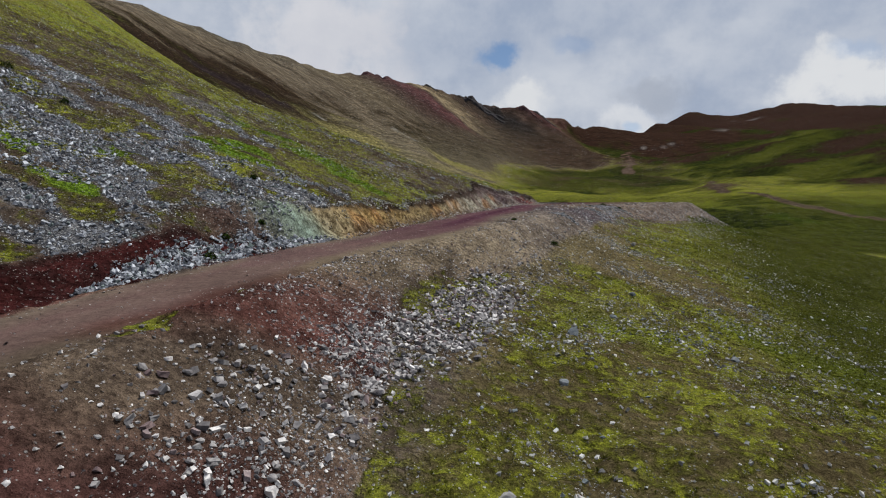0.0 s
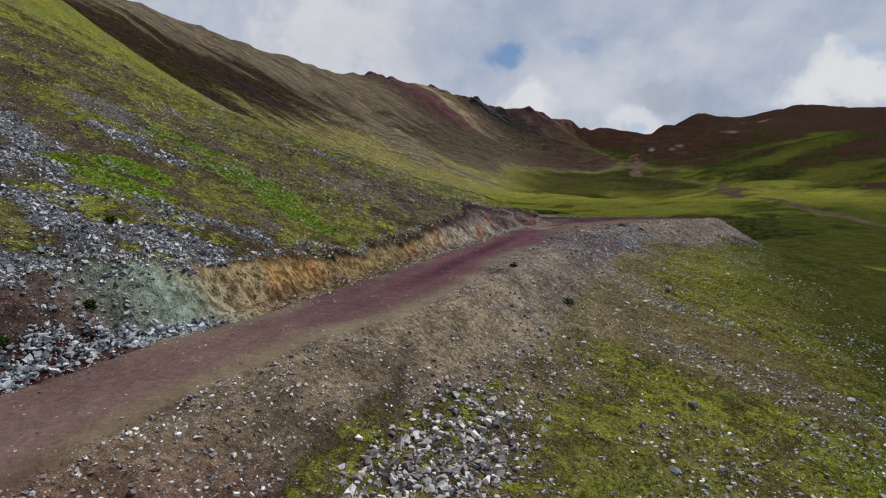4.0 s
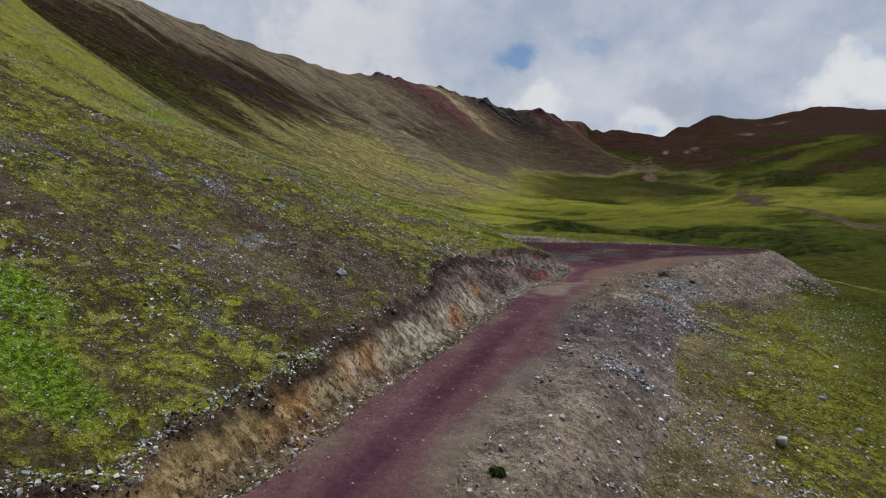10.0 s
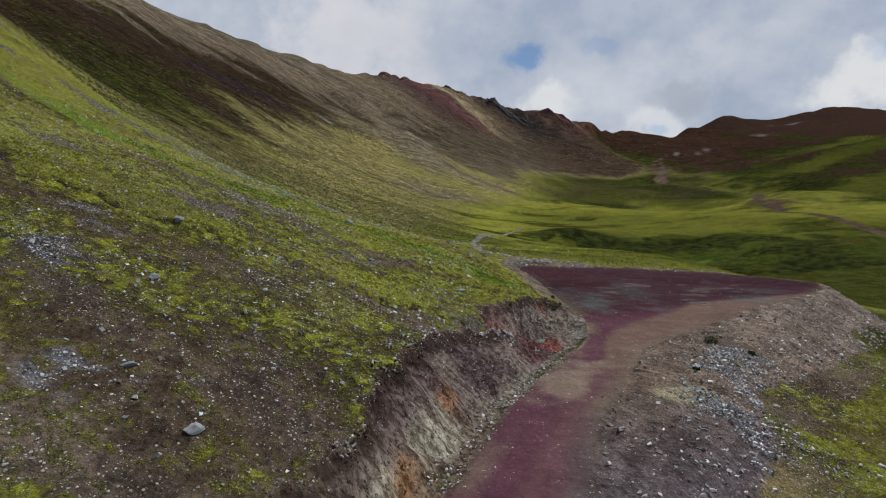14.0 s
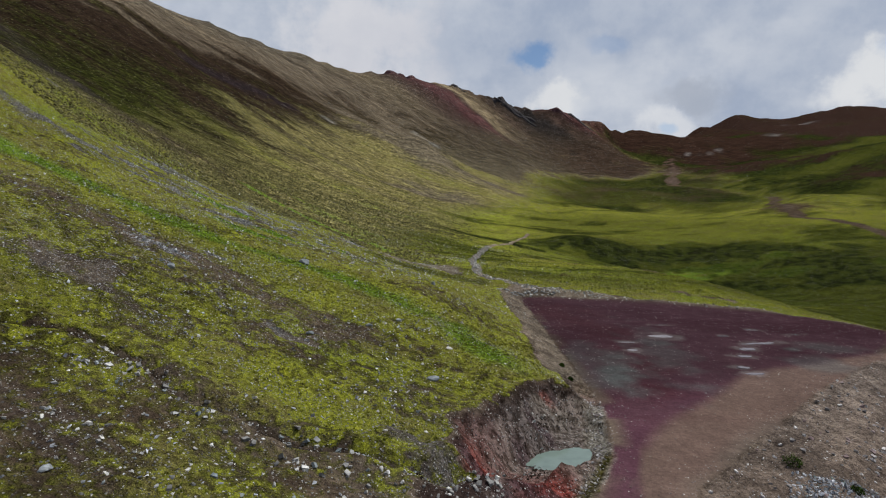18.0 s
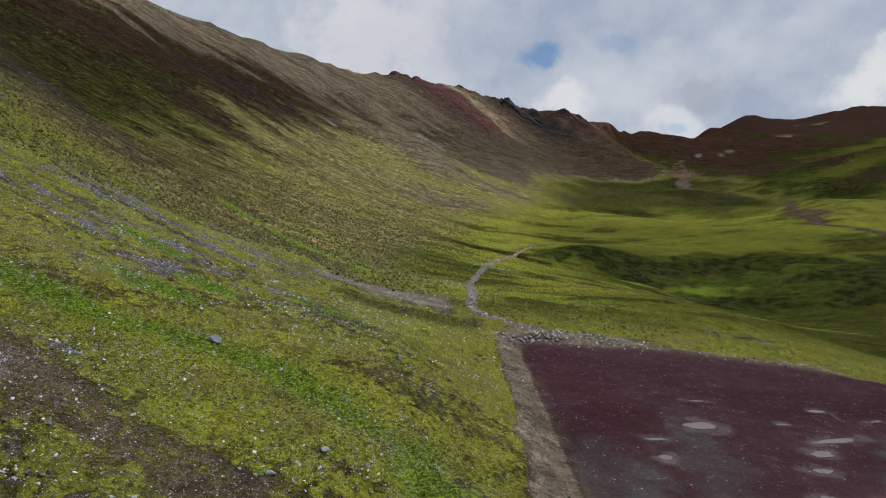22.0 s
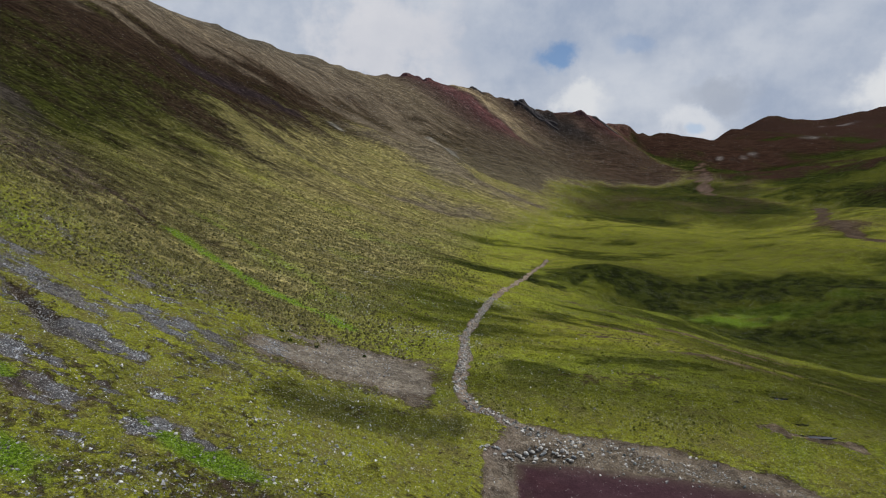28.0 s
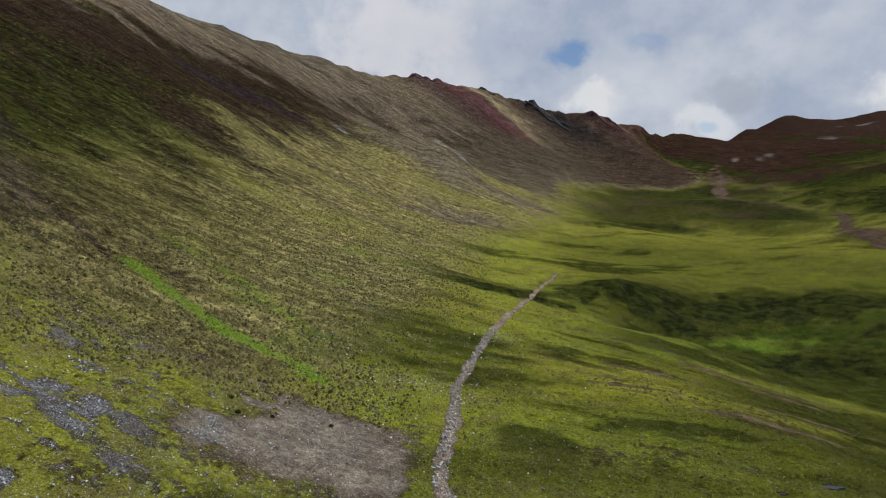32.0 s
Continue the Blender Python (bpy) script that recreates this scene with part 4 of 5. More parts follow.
    path = step(to_line(x, y, PATH_LINE) + 0.5 * bumps(x, y, 2.5, 113), 1.15, 0.5)
    soil, grass, stone = blend(soil, (0.155, 0.128, 0.105), path), grass - path, np.maximum(stone, 0.35 * path)
    track = step(np.abs(to_line(x + 3 * low, y + 3 * mid, CART_TRACK) - 1.5), 2.6, 0.4)
    soil, grass = blend(soil, (0.052, 0.040, 0.031), track), grass - track
    scar = step(to_line(x + 9 * low, y + 9 * mid, SCAR) + 7 * mid + 5 * bumps(x, y, 7, 163), 6, 1)
    soil, grass = blend(soil, (0.090, 0.066, 0.056), 0.8 * scar), grass - scar
    for line in (FURROW, LEDGE, LEDGE_HIGH):
        trench = step(to_line(x + 0.8 * bumps(x, y, 3, 17), y + 0.8 * bumps(x, y, 3, 18), line) + 0.4 * mid, 0.6, 0.2)
        soil, grass = blend(soil, (0.022, 0.017, 0.013), trench), grass - 0.7 * trench
    # cut bank, from red earth through green and ochre rock to grey and maroon
    tone = y + 1.2 * mid
    bank = bands(tone, [25, 36, 39, 42, 45, 50, 60, 68, 78, 88, 97, 101, 106, 112, 120],
                 (0.044, 0.044, 0.066, 0.150, 0.190, 0.205, 0.170, 0.145, 0.105, 0.085, 0.085, 0.105, 0.085, 0.120, 0.105),
                 (0.0155, 0.0155, 0.055, 0.200, 0.155, 0.142, 0.136, 0.120, 0.084, 0.070, 0.070, 0.038, 0.070, 0.104, 0.088),
                 (0.0155, 0.0155, 0.048, 0.165, 0.092, 0.060, 0.074, 0.080, 0.074, 0.068, 0.070, 0.032, 0.066, 0.086, 0.076))
    run = kind["run"]
    rust = step(fractal(run, d * 0.6, 3.0, 3, 127), 0.10, 0.35) * step(y, 43, 47) * step(y, 86, 78)
    bank = blend(bank, (0.230, 0.115, 0.042), 0.6 * rust)
    bank = blend(bank, (0.27, 0.255, 0.215), 0.7 * step(fractal(run * 1.3, d * 0.3, 1.5, 3, 129), 0.2, 0.45) * step(y, 56, 64) * step(y, 90, 82))
    bank = blend(bank, (0.075, 0.056, 0.040), 0.75 * step(d + 0.5 * mid, 1.7, 0.9) * step(y, 44, 47))
    cream = step(y + 2 * mid, 66, 71) * step(y + 2 * mid, 84, 81) * step(d + 0.4 * mid, 2.9, 2.0) * step(d, 0.7, 1.1) * step(fractal(run, d * 0.3, 1.5, 4, 159), -0.2, 0.08)
    bank = blend(bank, (0.215, 0.205, 0.165), 0.85 * cream)
    bank = blend(bank, (0.200, 0.098, 0.040), 0.85 * step(y, 80, 83) * step(y, 91, 88) * step(d, 3.4, 2.4) * step(fractal(run * 0.8, d * 0.4, 2.2, 3, 161), -0.05, 0.2))
    bank = blend(bank, (0.066, 0.047, 0.047), 0.7 * step(y, 66, 74) * step(y, 100, 92) * step(d + 0.5 * mid, 2.0, 3.0))
    wall = step(y - 0.3 * x, 80, 88) * step(y, 116, 111)
    bank = blend(bank, (0.125, 0.100, 0.088), 0.8 * wall * step(fractal(run, d * 0.4, 2.0, 4, 143), -0.05, 0.3))
    bank = blend(bank, (0.135, 0.030, 0.024), 0.85 * wall * step(y, 94, 99) * step(fractal(run * 0.8, d * 0.5, 2.6, 3, 145), 0.0, 0.25) * step(kind["under"], 0.5, 1.0))
    bank = blend(bank, (0.045, 0.030, 0.034), 0.8 * wall * step(fractal(run, d * 0.7, 1.7, 3, 147), 0.1, 0.4))
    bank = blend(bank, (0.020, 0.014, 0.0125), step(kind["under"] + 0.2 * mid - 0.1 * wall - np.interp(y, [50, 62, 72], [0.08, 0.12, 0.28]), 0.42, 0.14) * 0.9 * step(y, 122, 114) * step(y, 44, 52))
    bank = blend(bank, (0.150, 0.142, 0.122), 0.8 * wall * step(d + 0.7 * mid, 1.5, 0.7))
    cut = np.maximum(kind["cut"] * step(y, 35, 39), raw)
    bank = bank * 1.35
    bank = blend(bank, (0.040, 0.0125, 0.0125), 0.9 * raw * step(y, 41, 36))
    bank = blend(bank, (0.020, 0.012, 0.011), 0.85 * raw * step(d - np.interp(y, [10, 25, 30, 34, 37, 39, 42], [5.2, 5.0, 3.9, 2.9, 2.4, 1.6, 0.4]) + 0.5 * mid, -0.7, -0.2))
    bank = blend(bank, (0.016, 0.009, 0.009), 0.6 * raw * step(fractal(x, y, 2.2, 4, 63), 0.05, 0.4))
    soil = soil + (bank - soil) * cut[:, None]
    grass, stone = grass - cut, stone * (1 - cut) + cut * (0.06 + 0.16 * wall + 0.10 * step(y, 46, 36))
    ditch = (d > 0) * step(np.abs(d - 0.45), 0.4, 0.15) * step(y, 46, 50) * step(y, 112, 104) * step(mid, -0.2, 0.2) * (x < np.interp(y, [40, 110], [-6, 24]))
    soil, grass, lush = blend(soil, (0.060, 0.052, 0.020), ditch), grass + 0.75 * ditch, lush * (1 - ditch)
    # embankment: red, dun and slate-grey loads tipped side by side
    load = y - 0.5 * x + 2.0 * mid
    tip = bands(load, [10, 17, 20, 23, 26, 31, 36, 44, 52, 60, 66, 72, 84, 100],
                (0.050, 0.046, 0.072, 0.066, 0.056, 0.058, 0.090, 0.112, 0.105, 0.098, 0.078, 0.050, 0.090, 0.092),
                (0.026, 0.024, 0.056, 0.052, 0.026, 0.032, 0.072, 0.094, 0.089, 0.084, 0.068, 0.043, 0.072, 0.078),
                (0.023, 0.022, 0.043, 0.041, 0.023, 0.028, 0.052, 0.070, 0.072, 0.072, 0.066, 0.050, 0.060, 0.070))
    tip = blend(tip, (0.150, 0.140, 0.100), blots(x, y, [(22.5, 91.5, 2.8, 1.4, 30)]))
    fill = kind["fill"]
    tip = tip * (1.42 + 0.4 * fractal(x, y, 2.5, 4, 141, 0.65))[:, None]
    soil = soil + (tip - soil) * fill[:, None]
    grass, lush, stone = grass - 0.9 * fill, lush * (1 - fill), stone * (1 - fill) + fill * (0.10 + 0.30 * step(d, 2, 7) * step(y, 44, 34))
    grass = grass + fill * 0.55 * step(d + 1.5 * mid, 5.0, 8.0) * step(y, 56, 72)
    # road: dun near the red bank, wine-red gravel beyond, dun shoulders, grey silt on the turning place
    road = kind["road"]
    red = step(y + 3 * mid, 34, 58)
    way = blend(np.tile((0.098, 0.070, 0.064), (n, 1)), (0.062, 0.030, 0.043), red)
    wheel = fractal(x - np.interp(y, [2, 20, 33, 44, 52, 66, 87, 104, 170], [-15, -12.7, -9.2, -3.5, 0.5, 5.5, 12.8, 20, 30]), y * 0.05, 1.5, 3, 131)
    wheel = wheel * step(y, 118, 100)
    way = blend(way, (0.100, 0.062, 0.062), 0.40 * step(wheel, 0.05, 0.5))
    way = blend(way, (0.034, 0.014, 0.024), 0.5 * step(-wheel, 0.05, 0.5) * red)
    way = blend(way, (0.078, 0.044, 0.054), 0.25 * step(fractal(x, y * 0.5, 3.5, 4, 133), 0.15, 0.5))
    shoulder = step(d, -1.6, -0.2) * step(fractal(x, y, 4, 3, 137) + 0.25, 0.0, 0.5)
    way = blend(way, (0.100, 0.080, 0.066), shoulder)
    way = blend(way, (0.125, 0.098, 0.085), blots(x, y, [(14.5, 92, 1.8, 4.2, -28), (19.5, 89, 1.4, 4, -20), (19, 96.5, 2.5, 1.0, 10)], ragged=0.6))
    dun = step(np.interp(x, [14, 17, 20.5, 26.8, 34.5, 49.4, 60], [60, 92, 106, 114, 122.6, 130, 134]) - y + 1.2 * mid, -0.8, 1.6) * step(x, 15, 18.5) * step(y, 92, 99)
    way = blend(way, (0.094, 0.067, 0.059), dun)
    way = blend(way, (0.078, 0.048, 0.046), 0.6 * dun * step(streak, 0.0, 0.5))
    way = blend(way, (0.060, 0.020, 0.027), 0.5 * blots(x, y, [(24, 121, 3.2, 9, -10), (22, 148, 4, 14, 10), (25, 136, 3, 5, -20)], ragged=0.9, edge=0.6))
    silt = blots(x, y, [(29.5, 131.5, 2.2, 10, -6), (21.5, 127.5, 3, 3.4, 0), (22, 121.5, 2.4, 4, 0), (17.9, 138.7, 1.0, 1.8, 0), (43, 126, 2.6, 2.6, 0), (47, 132, 3, 1.6, 0)], ragged=1.1, edge=0.7)
    way = blend(way, (0.090, 0.101, 0.106), 0.75 * silt * (0.6 + 0.8 * step(mid, -0.2, 0.4)))
    pale = blots(x, y, [(p[0], p[1], p[2] * 1.25 + 0.2, p[3] * 1.4 + 0.2, p[4]) for p in PUDDLES], ragged=1.2)
    way = blend(way, (0.135, 0.118, 0.125), 0.8 * pale)
    way = blend(way, (0.036, 0.013, 0.022), 0.45 * step(fractal(x * 0.5, y, 11, 3, 139), 0.0, 0.5) * step(y, 112, 125))
    way = way * (1 - 0.48 * step(y - 0.35 * (x - 20), 108, 120) * (1 - dun))[:, None]
    outer = x > np.interp(y, [2, 20, 33, 44, 52, 66, 87, 104, 140], [-15, -12.7, -9.2, -3.5, 0.5, 5.5, 12.8, 20, 30])
    way = way + (tip * 0.78 - way) * (outer * step(d + 1.0 * mid + 0.5 * streak, -1.7, 0.1) * step(y, 118, 106))[:, None]
    way = blend(way, (0.060, 0.049, 0.052), 0.10 * step(y, 112, 122))
    soil = soil + (way - soil) * road[:, None]
    grass, stone = grass - 1.2 * road, stone * (1 - road) + road * 0.02
    moss = blots(x, y, [(-10.0, 18.5, 0.45, 3.0, -14), (-8.4, 24.5, 0.3, 1.4, -14)], ragged=0.8)
    grass = grass + 1.05 * moss
    verge = (d > 0) * step(d + 0.5 * mid, 3.4, 2.4) * step(y, 116, 120) * step(y, 170, 164) * (x < 22)
    verge = np.maximum(verge, (d > 0) * step(d + 2.5 * mid, 9.5, 6.5) * step(y, 150, 158) * step(x, 15, 19) * step(x, 74, 58))
    soil, grass, lush = blend(soil, (0.112, 0.096, 0.078), verge), grass - 1.1 * verge, lush * (1 - verge)
    heap = kind["bank"]
    soil, grass = blend(soil, (0.112, 0.096, 0.076), heap), grass - heap * (0.5 + 0.5 * step(mid, 0.2, -0.2))
    slope = np.interp(y, [110, 150, 210, 400], [-14, -6, -4, 10]) - x
    dry = np.clip(np.maximum(side, 0.92 * step(slope + 6 * mid, -4, 16) * step(y, 185, 215)), 0, 1) * (1 - lush)
    kind["dry"] = np.clip(dry - 0.5 * step(rill, 0.1, 0.5) * step(z, 100, 50), 0, 1) * (1 - wash)
    return np.clip(soil, 0, 1), np.clip(grass, -0.5, 1.2), np.clip(stone, 0, 1), np.clip(lush, 0, 1), np.clip(damp_shade, 0, 1)


rows = spread(8, -60, 0.6, 1.12)[::-1] + list(np.arange(8, 60, 0.27)) + list(np.arange(60, 130, 0.32)) + list(np.arange(130, 205, 0.45))
rows += spread(rows[-1], 2400, 0.45, 1.0125)
cols = spread(-26, -900, 0.45, 1.027)[::-1] + list(np.arange(-26, -7, 0.42)) + list(np.arange(-7, 14, 0.26)) + list(np.arange(14, 44, 0.45)) + spread(44, 1650, 0.5, 1.03)
rows, cols = np.array(rows), np.array(cols)
left = np.array(EDGE_LEFT)
axis = np.interp(rows, left[:, 1], left[:, 0])
axis = np.convolve(np.pad(axis, 12, mode="edge"), np.ones(25) / 25, mode="valid")
gx = (axis[:, None] + cols[None, :]).ravel()
gy = np.repeat(rows, len(cols))
gz, gd, gk = land(gx, gy)
r, c = np.meshgrid(np.arange(len(rows) - 1), np.arange(len(cols) - 1), indexing="ij")
first = (r * len(cols) + c).ravel()
ground = sheet("ground", np.stack([gx, gy, gz], -1), np.stack([first, first + 1, first + 1 + len(cols), first + len(cols)], -1), GROUND)
tagged(ground, "grassy stony mountainside with a red dirt road cut into it", "ground", kind="structure")
soil, grass, stone, lush, damp_shade = covering(gx, gy, gz, gd, gk)
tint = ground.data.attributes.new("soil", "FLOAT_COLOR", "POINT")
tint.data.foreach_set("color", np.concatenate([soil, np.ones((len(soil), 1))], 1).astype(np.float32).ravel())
for key, values in (("grass", grass), ("stone", stone), ("lush", lush), ("damp_shade", damp_shade), ("dry", gk["dry"]), ("road", gk["road"]), ("rock", gk["cut"] * step(gy, 40, 44) * step(gk["under"], 0.3, 0.6))):
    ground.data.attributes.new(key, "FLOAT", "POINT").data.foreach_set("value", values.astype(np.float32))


FIELD = dict(gk, z=gz, d=gd, grass=grass, stone=stone, lush=lush, damp_shade=damp_shade)


def sample(field, x, y):
    """A value of the ground at any place, read off its sheet."""
    at = np.interp(y, rows, np.arange(len(rows)))
    i = np.clip(at.astype(int), 0, len(rows) - 2)
    fy = at - i
    across = np.interp(x - axis[i] * (1 - fy) - axis[i + 1] * fy, cols, np.arange(len(cols)))
    j = np.clip(across.astype(int), 0, len(cols) - 2)
    fx = across - j
    v = FIELD[field]
    k = i * len(cols) + j
    return (v[k] * (1 - fx) + v[k + 1] * fx) * (1 - fy) + (v[k + len(cols)] * (1 - fx) + v[k + len(cols) + 1] * fx) * fy


# ---- loose stones, tufts and water ----
rng = np.random.default_rng(7)


def chunk(seed, flat=0.62, full=False):
    """One angular stone about 1 across, as corners and triangles."""
    bm = bmesh.new()
    bmesh.ops.create_icosphere(bm, subdivisions=2 if full else 1, radius=0.5)
    r = random.Random(seed)
    for _ in range(7 if full else 5):
        n = Vector((r.uniform(-1, 1), r.uniform(-1, 1), r.uniform(-1, 1))).normalized()
        cut = r.uniform(0.26, 0.40)
        for v in bm.verts:
            over = v.co.dot(n) - cut
            if over > 0:
                v.co -= n * over
    for v in bm.verts:
        v.co = Vector((v.co.x * 1.15, v.co.y * r.uniform(0.84, 0.9), v.co.z * flat)) * r.uniform(0.93, 1.07)
    bmesh.ops.triangulate(bm, faces=bm.faces[:])
    bm.verts.index_update()
    out = np.array([v.co for v in bm.verts]), np.array([[v.index for v in f.verts] for f in bm.faces])
    bm.free()
    return out


def small_chunk(seed, flat):
    """A stone of twelve corners."""
    r = np.random.default_rng(seed)
    g = (1 + 5 ** 0.5) / 2
    v = np.array([(-1, g, 0), (1, g, 0), (-1, -g, 0), (1, -g, 0), (0, -1, g), (0, 1, g), (0, -1, -g), (0, 1, -g), (g, 0, -1), (g, 0, 1), (-g, 0, -1), (-g, 0, 1)]) / 3.8
    f = np.array([(0, 11, 5), (0, 5, 1), (0, 1, 7), (0, 7, 10), (0, 10, 11), (1, 5, 9), (5, 11, 4), (11, 10, 2), (10, 7, 6), (7, 1, 8),
                  (3, 9, 4), (3, 4, 2), (3, 2, 6), (3, 6, 8), (3, 8, 9), (4, 9, 5), (2, 4, 11), (6, 2, 10), (8, 6, 7), (9, 8, 1)])
    v = v * r.uniform(0.62, 1.25, (12, 1)) + r.normal(0, 0.05, (12, 3))
    return v * (1.2, 0.9, flat), f


def block(seed, flat):
    """A sharp-edged stone of eight corners."""
    r = np.random.default_rng(seed)
    v = np.array([(a, b, c) for c in (-1, 1) for b in (-1, 1) for a in (-1, 1)]) * 0.42
    v = v * r.uniform(0.55, 1.15, (8, 1)) + r.normal(0, 0.08, (8, 3))
    f = np.array([(0, 2, 1), (1, 2, 3), (4, 5, 6), (5, 7, 6), (0, 1, 4), (1, 5, 4), (2, 6, 3), (3, 6, 7), (0, 4, 2), (2, 4, 6), (1, 3, 5), (3, 7, 5)])
    return v * (1.2, 0.9, flat), f


def wedge(seed, flat):
    """A small stone: a broken ridge on a sunken foot."""
    r = np.random.default_rng(seed)
    v = np.array([(-1, -1, -0.6), (1, -1, -0.6), (1, 1, -0.6), (-1, 1, -0.6), (-0.55, 0, 1), (0.55, 0, 1)]) * 0.45
    v = v * r.uniform(0.7, 1.2, (6, 1)) + r.normal(0, 0.10, (6, 3))
    return v * (1.15, 0.95, flat), np.array([(0, 1, 5), (0, 5, 4), (1, 2, 5), (2, 3, 4), (2, 4, 5), (3, 0, 4)])


def hummock(seed, tall):
    """A low clump of grass, six-sided and uneven."""
    r = np.random.default_rng(seed)
    a = np.arange(6) * np.pi / 3 + r.uniform(-0.3, 0.3, 6)
    rim = np.stack([np.cos(a), np.sin(a), np.full(6, -0.2)], -1) * r.uniform(0.36, 0.6, (6, 1))
    v = np.concatenate([rim, [(r.uniform(-0.15, 0.15), r.uniform(-0.15, 0.15), tall)]])
    return v, np.array([(k, (k + 1) % 6, 6) for k in range(6)])


def turned(n, tilt):
    """Turning matrices: any way round, and tipped a little."""
    a, b, c = rng.uniform(0, 2 * np.pi, n), rng.normal(0, tilt, n), rng.normal(0, tilt, n)
    ca, sa, cb, sb, cc, sc = np.cos(a), np.sin(a), np.cos(b), np.sin(b), np.cos(c), np.sin(c)
    o, i = np.zeros(n), np.ones(n)
    rz = np.stack([ca, -sa, o, sa, ca, o, o, o, i], -1).reshape(n, 3, 3)
    ry = np.stack([cb, o, sb, o, i, o, -sb, o, cb], -1).reshape(n, 3, 3)
    rx = np.stack([i, o, o, o, cc, -sc, o, sc, cc], -1).reshape(n, 3, 3)
    return rx @ ry @ rz


def scatter(name, shapes, x, y, size, material, label, category, sink=0.25, tilt=0.35, smooth=False, wedges=None):
    """Many small pieces lying on the ground, joined into one."""
    z = sample("z", x, y)
    which = rng.integers(0, len(shapes), len(x))
    if wedges:
        # the small ones are plainer
        which = np.where(size < 0.14, len(shapes) + rng.integers(0, len(wedges), len(x)), which)
        shapes = shapes + wedges
    verts, faces, base = [], [], 0
    for k, (v, f) in enumerate(shapes):
        s = which == k
        n = int(s.sum())
        if not n:
            continue
        body = np.einsum("nij,vj->nvi", turned(n, tilt), v) * size[s][:, None, None]
        low = body[:, :, 2].min(1)
        body = body + np.stack([x[s], y[s], z[s] - low - sink * size[s]], -1)[:, None, :]
        verts.append(body.reshape(-1, 3))
        faces.append((f[None] + base + (np.arange(n) * len(v))[:, None, None]).reshape(-1, f.shape[1]))
        base += n * len(v)
    ob = sheet(name, np.concatenate(verts), np.concatenate(faces), material, smooth)
    return tagged(ob, label, category, kind="stuff")


def sown(n, x0, x1, y0, y1, chance):
    """About n places in a stretch of the plan, where chance (0 to 1) allows."""
    xs, ys, have = [], [], 0
    for _ in range(40):
        x, y = rng.uniform(x0, x1, 3 * n), rng.uniform(y0, y1, 3 * n)
        keep = rng.random(3 * n) < chance(x, y)
        xs.append(x[keep]), ys.append(y[keep])
        have += keep.sum()
        if have >= n:
            break
    return np.concatenate(xs)[:n], np.concatenate(ys)[:n]


def sizes(n, small, large, power=2.6):
    return small + (large - small) * rng.random(n) ** power


def bared(x, y):
    """The distance to the road and what the ground is."""
    return sample("d", x, y), {k: sample(k, x, y) for k in ("fill", "cut", "over", "wet", "bank", "under")}


def laid(x, y):
    """What covers the ground at these places."""
    return (sample("d", x, y), None, None) + tuple(sample(k, x, y) for k in ("grass", "stone", "lush", "damp_shade"))


PIECES = [block(i, 0.72) for i in range(12)] + [small_chunk(i, 0.72) for i in range(3)]
SLABS = [block(20 + i, 0.40) for i in range(12)]
CHIPS = [wedge(80 + i, 0.7) for i in range(16)]

x, y = sown(9500, -14, 24, 8, 62, lambda x, y: (lambda a: a[1]["fill"] * np.where(y < 47, (0.20 + 0.8 * step(a[0] + 2 * fractal(x, y, 4, 3, 201), 2.5, 6.5)) * (0.25 + 0.75 * step(y, 20, 30)) * (1 - 0.8 * step(y, 34, 44)), 0.08 + 0.22 * step(a[0], 4, 8)))(bared(x, y)))
scatter("embankment_rubble", PIECES, x, y, sizes(len(x), 0.03, 0.17, 3.0), RUBBLE, "grey and reddish broken rock tipped down the road embankment", "rubble", wedges=CHIPS)
x, y = sown(5000, 8, 64, 60, 140, lambda x, y: (lambda a: a[1]["fill"] * (0.12 + 0.5 * step(a[0], 3, 8)))(bared(x, y)))
scatter("embankment_stones", PIECES, x, y, sizes(len(x), 0.035, 0.30, 3.6), RUBBLE, "pale stones scattered on the grey-brown road embankment", "rubble", wedges=CHIPS)
x, y = sown(4000, 12, 34, 70, 104, lambda x, y: (lambda a: a[1]["fill"] * step(a[0] + 1.5 * fractal(x, y, 3, 3, 237), 2.0, 4.0) * step(fractal(x, y, 5, 3, 239), -0.2, 0.3))(bared(x, y)))
scatter("tipped_slate", SLABS, x, y, sizes(len(x), 0.04, 0.26, 2.8), SLATES, "dark slate tipped over the edge of the bench", "rubble", tilt=0.5, wedges=CHIPS)
x, y = sown(4600, -9, 16, 14, 52, lambda x, y: step(np.abs(x - np.interp(y, [14, 20, 24, 29, 36, 45, 54], [-6.2, -4.8, -3.0, -0.4, 2.7, 6.8, 9.6])) + 1.3 * fractal(x, y, 5, 3, 203), 3.0, 0.4) * (0.3 + 0.7 * step(y, 20, 30)) * (1 - 0.93 * step(y, 33, 43)))
scatter("toe_rubble", PIECES, x, y, sizes(len(x), 0.05, 0.32, 2.8), RUBBLE, "heaped pale broken rock along the foot of the embankment", "rubble", wedges=CHIPS)
x, y = sown(15000, -42, -7, 26, 66, lambda x, y: step(screes(x, y), 0.15, 0.6) * (1 - 0.97 * red_bank(x, y, sample("d", x, y))) * (1 - 0.95 * sample("cut", x, y) * step(y, 40, 44)))
scatter("slate_scree", SLABS + PIECES[:4], x, y, sizes(len(x), 0.06, 0.30, 2.2), SLATES, "blue-grey slate scree lying in patches on the hillside", "scree", tilt=0.5, wedges=CHIPS)
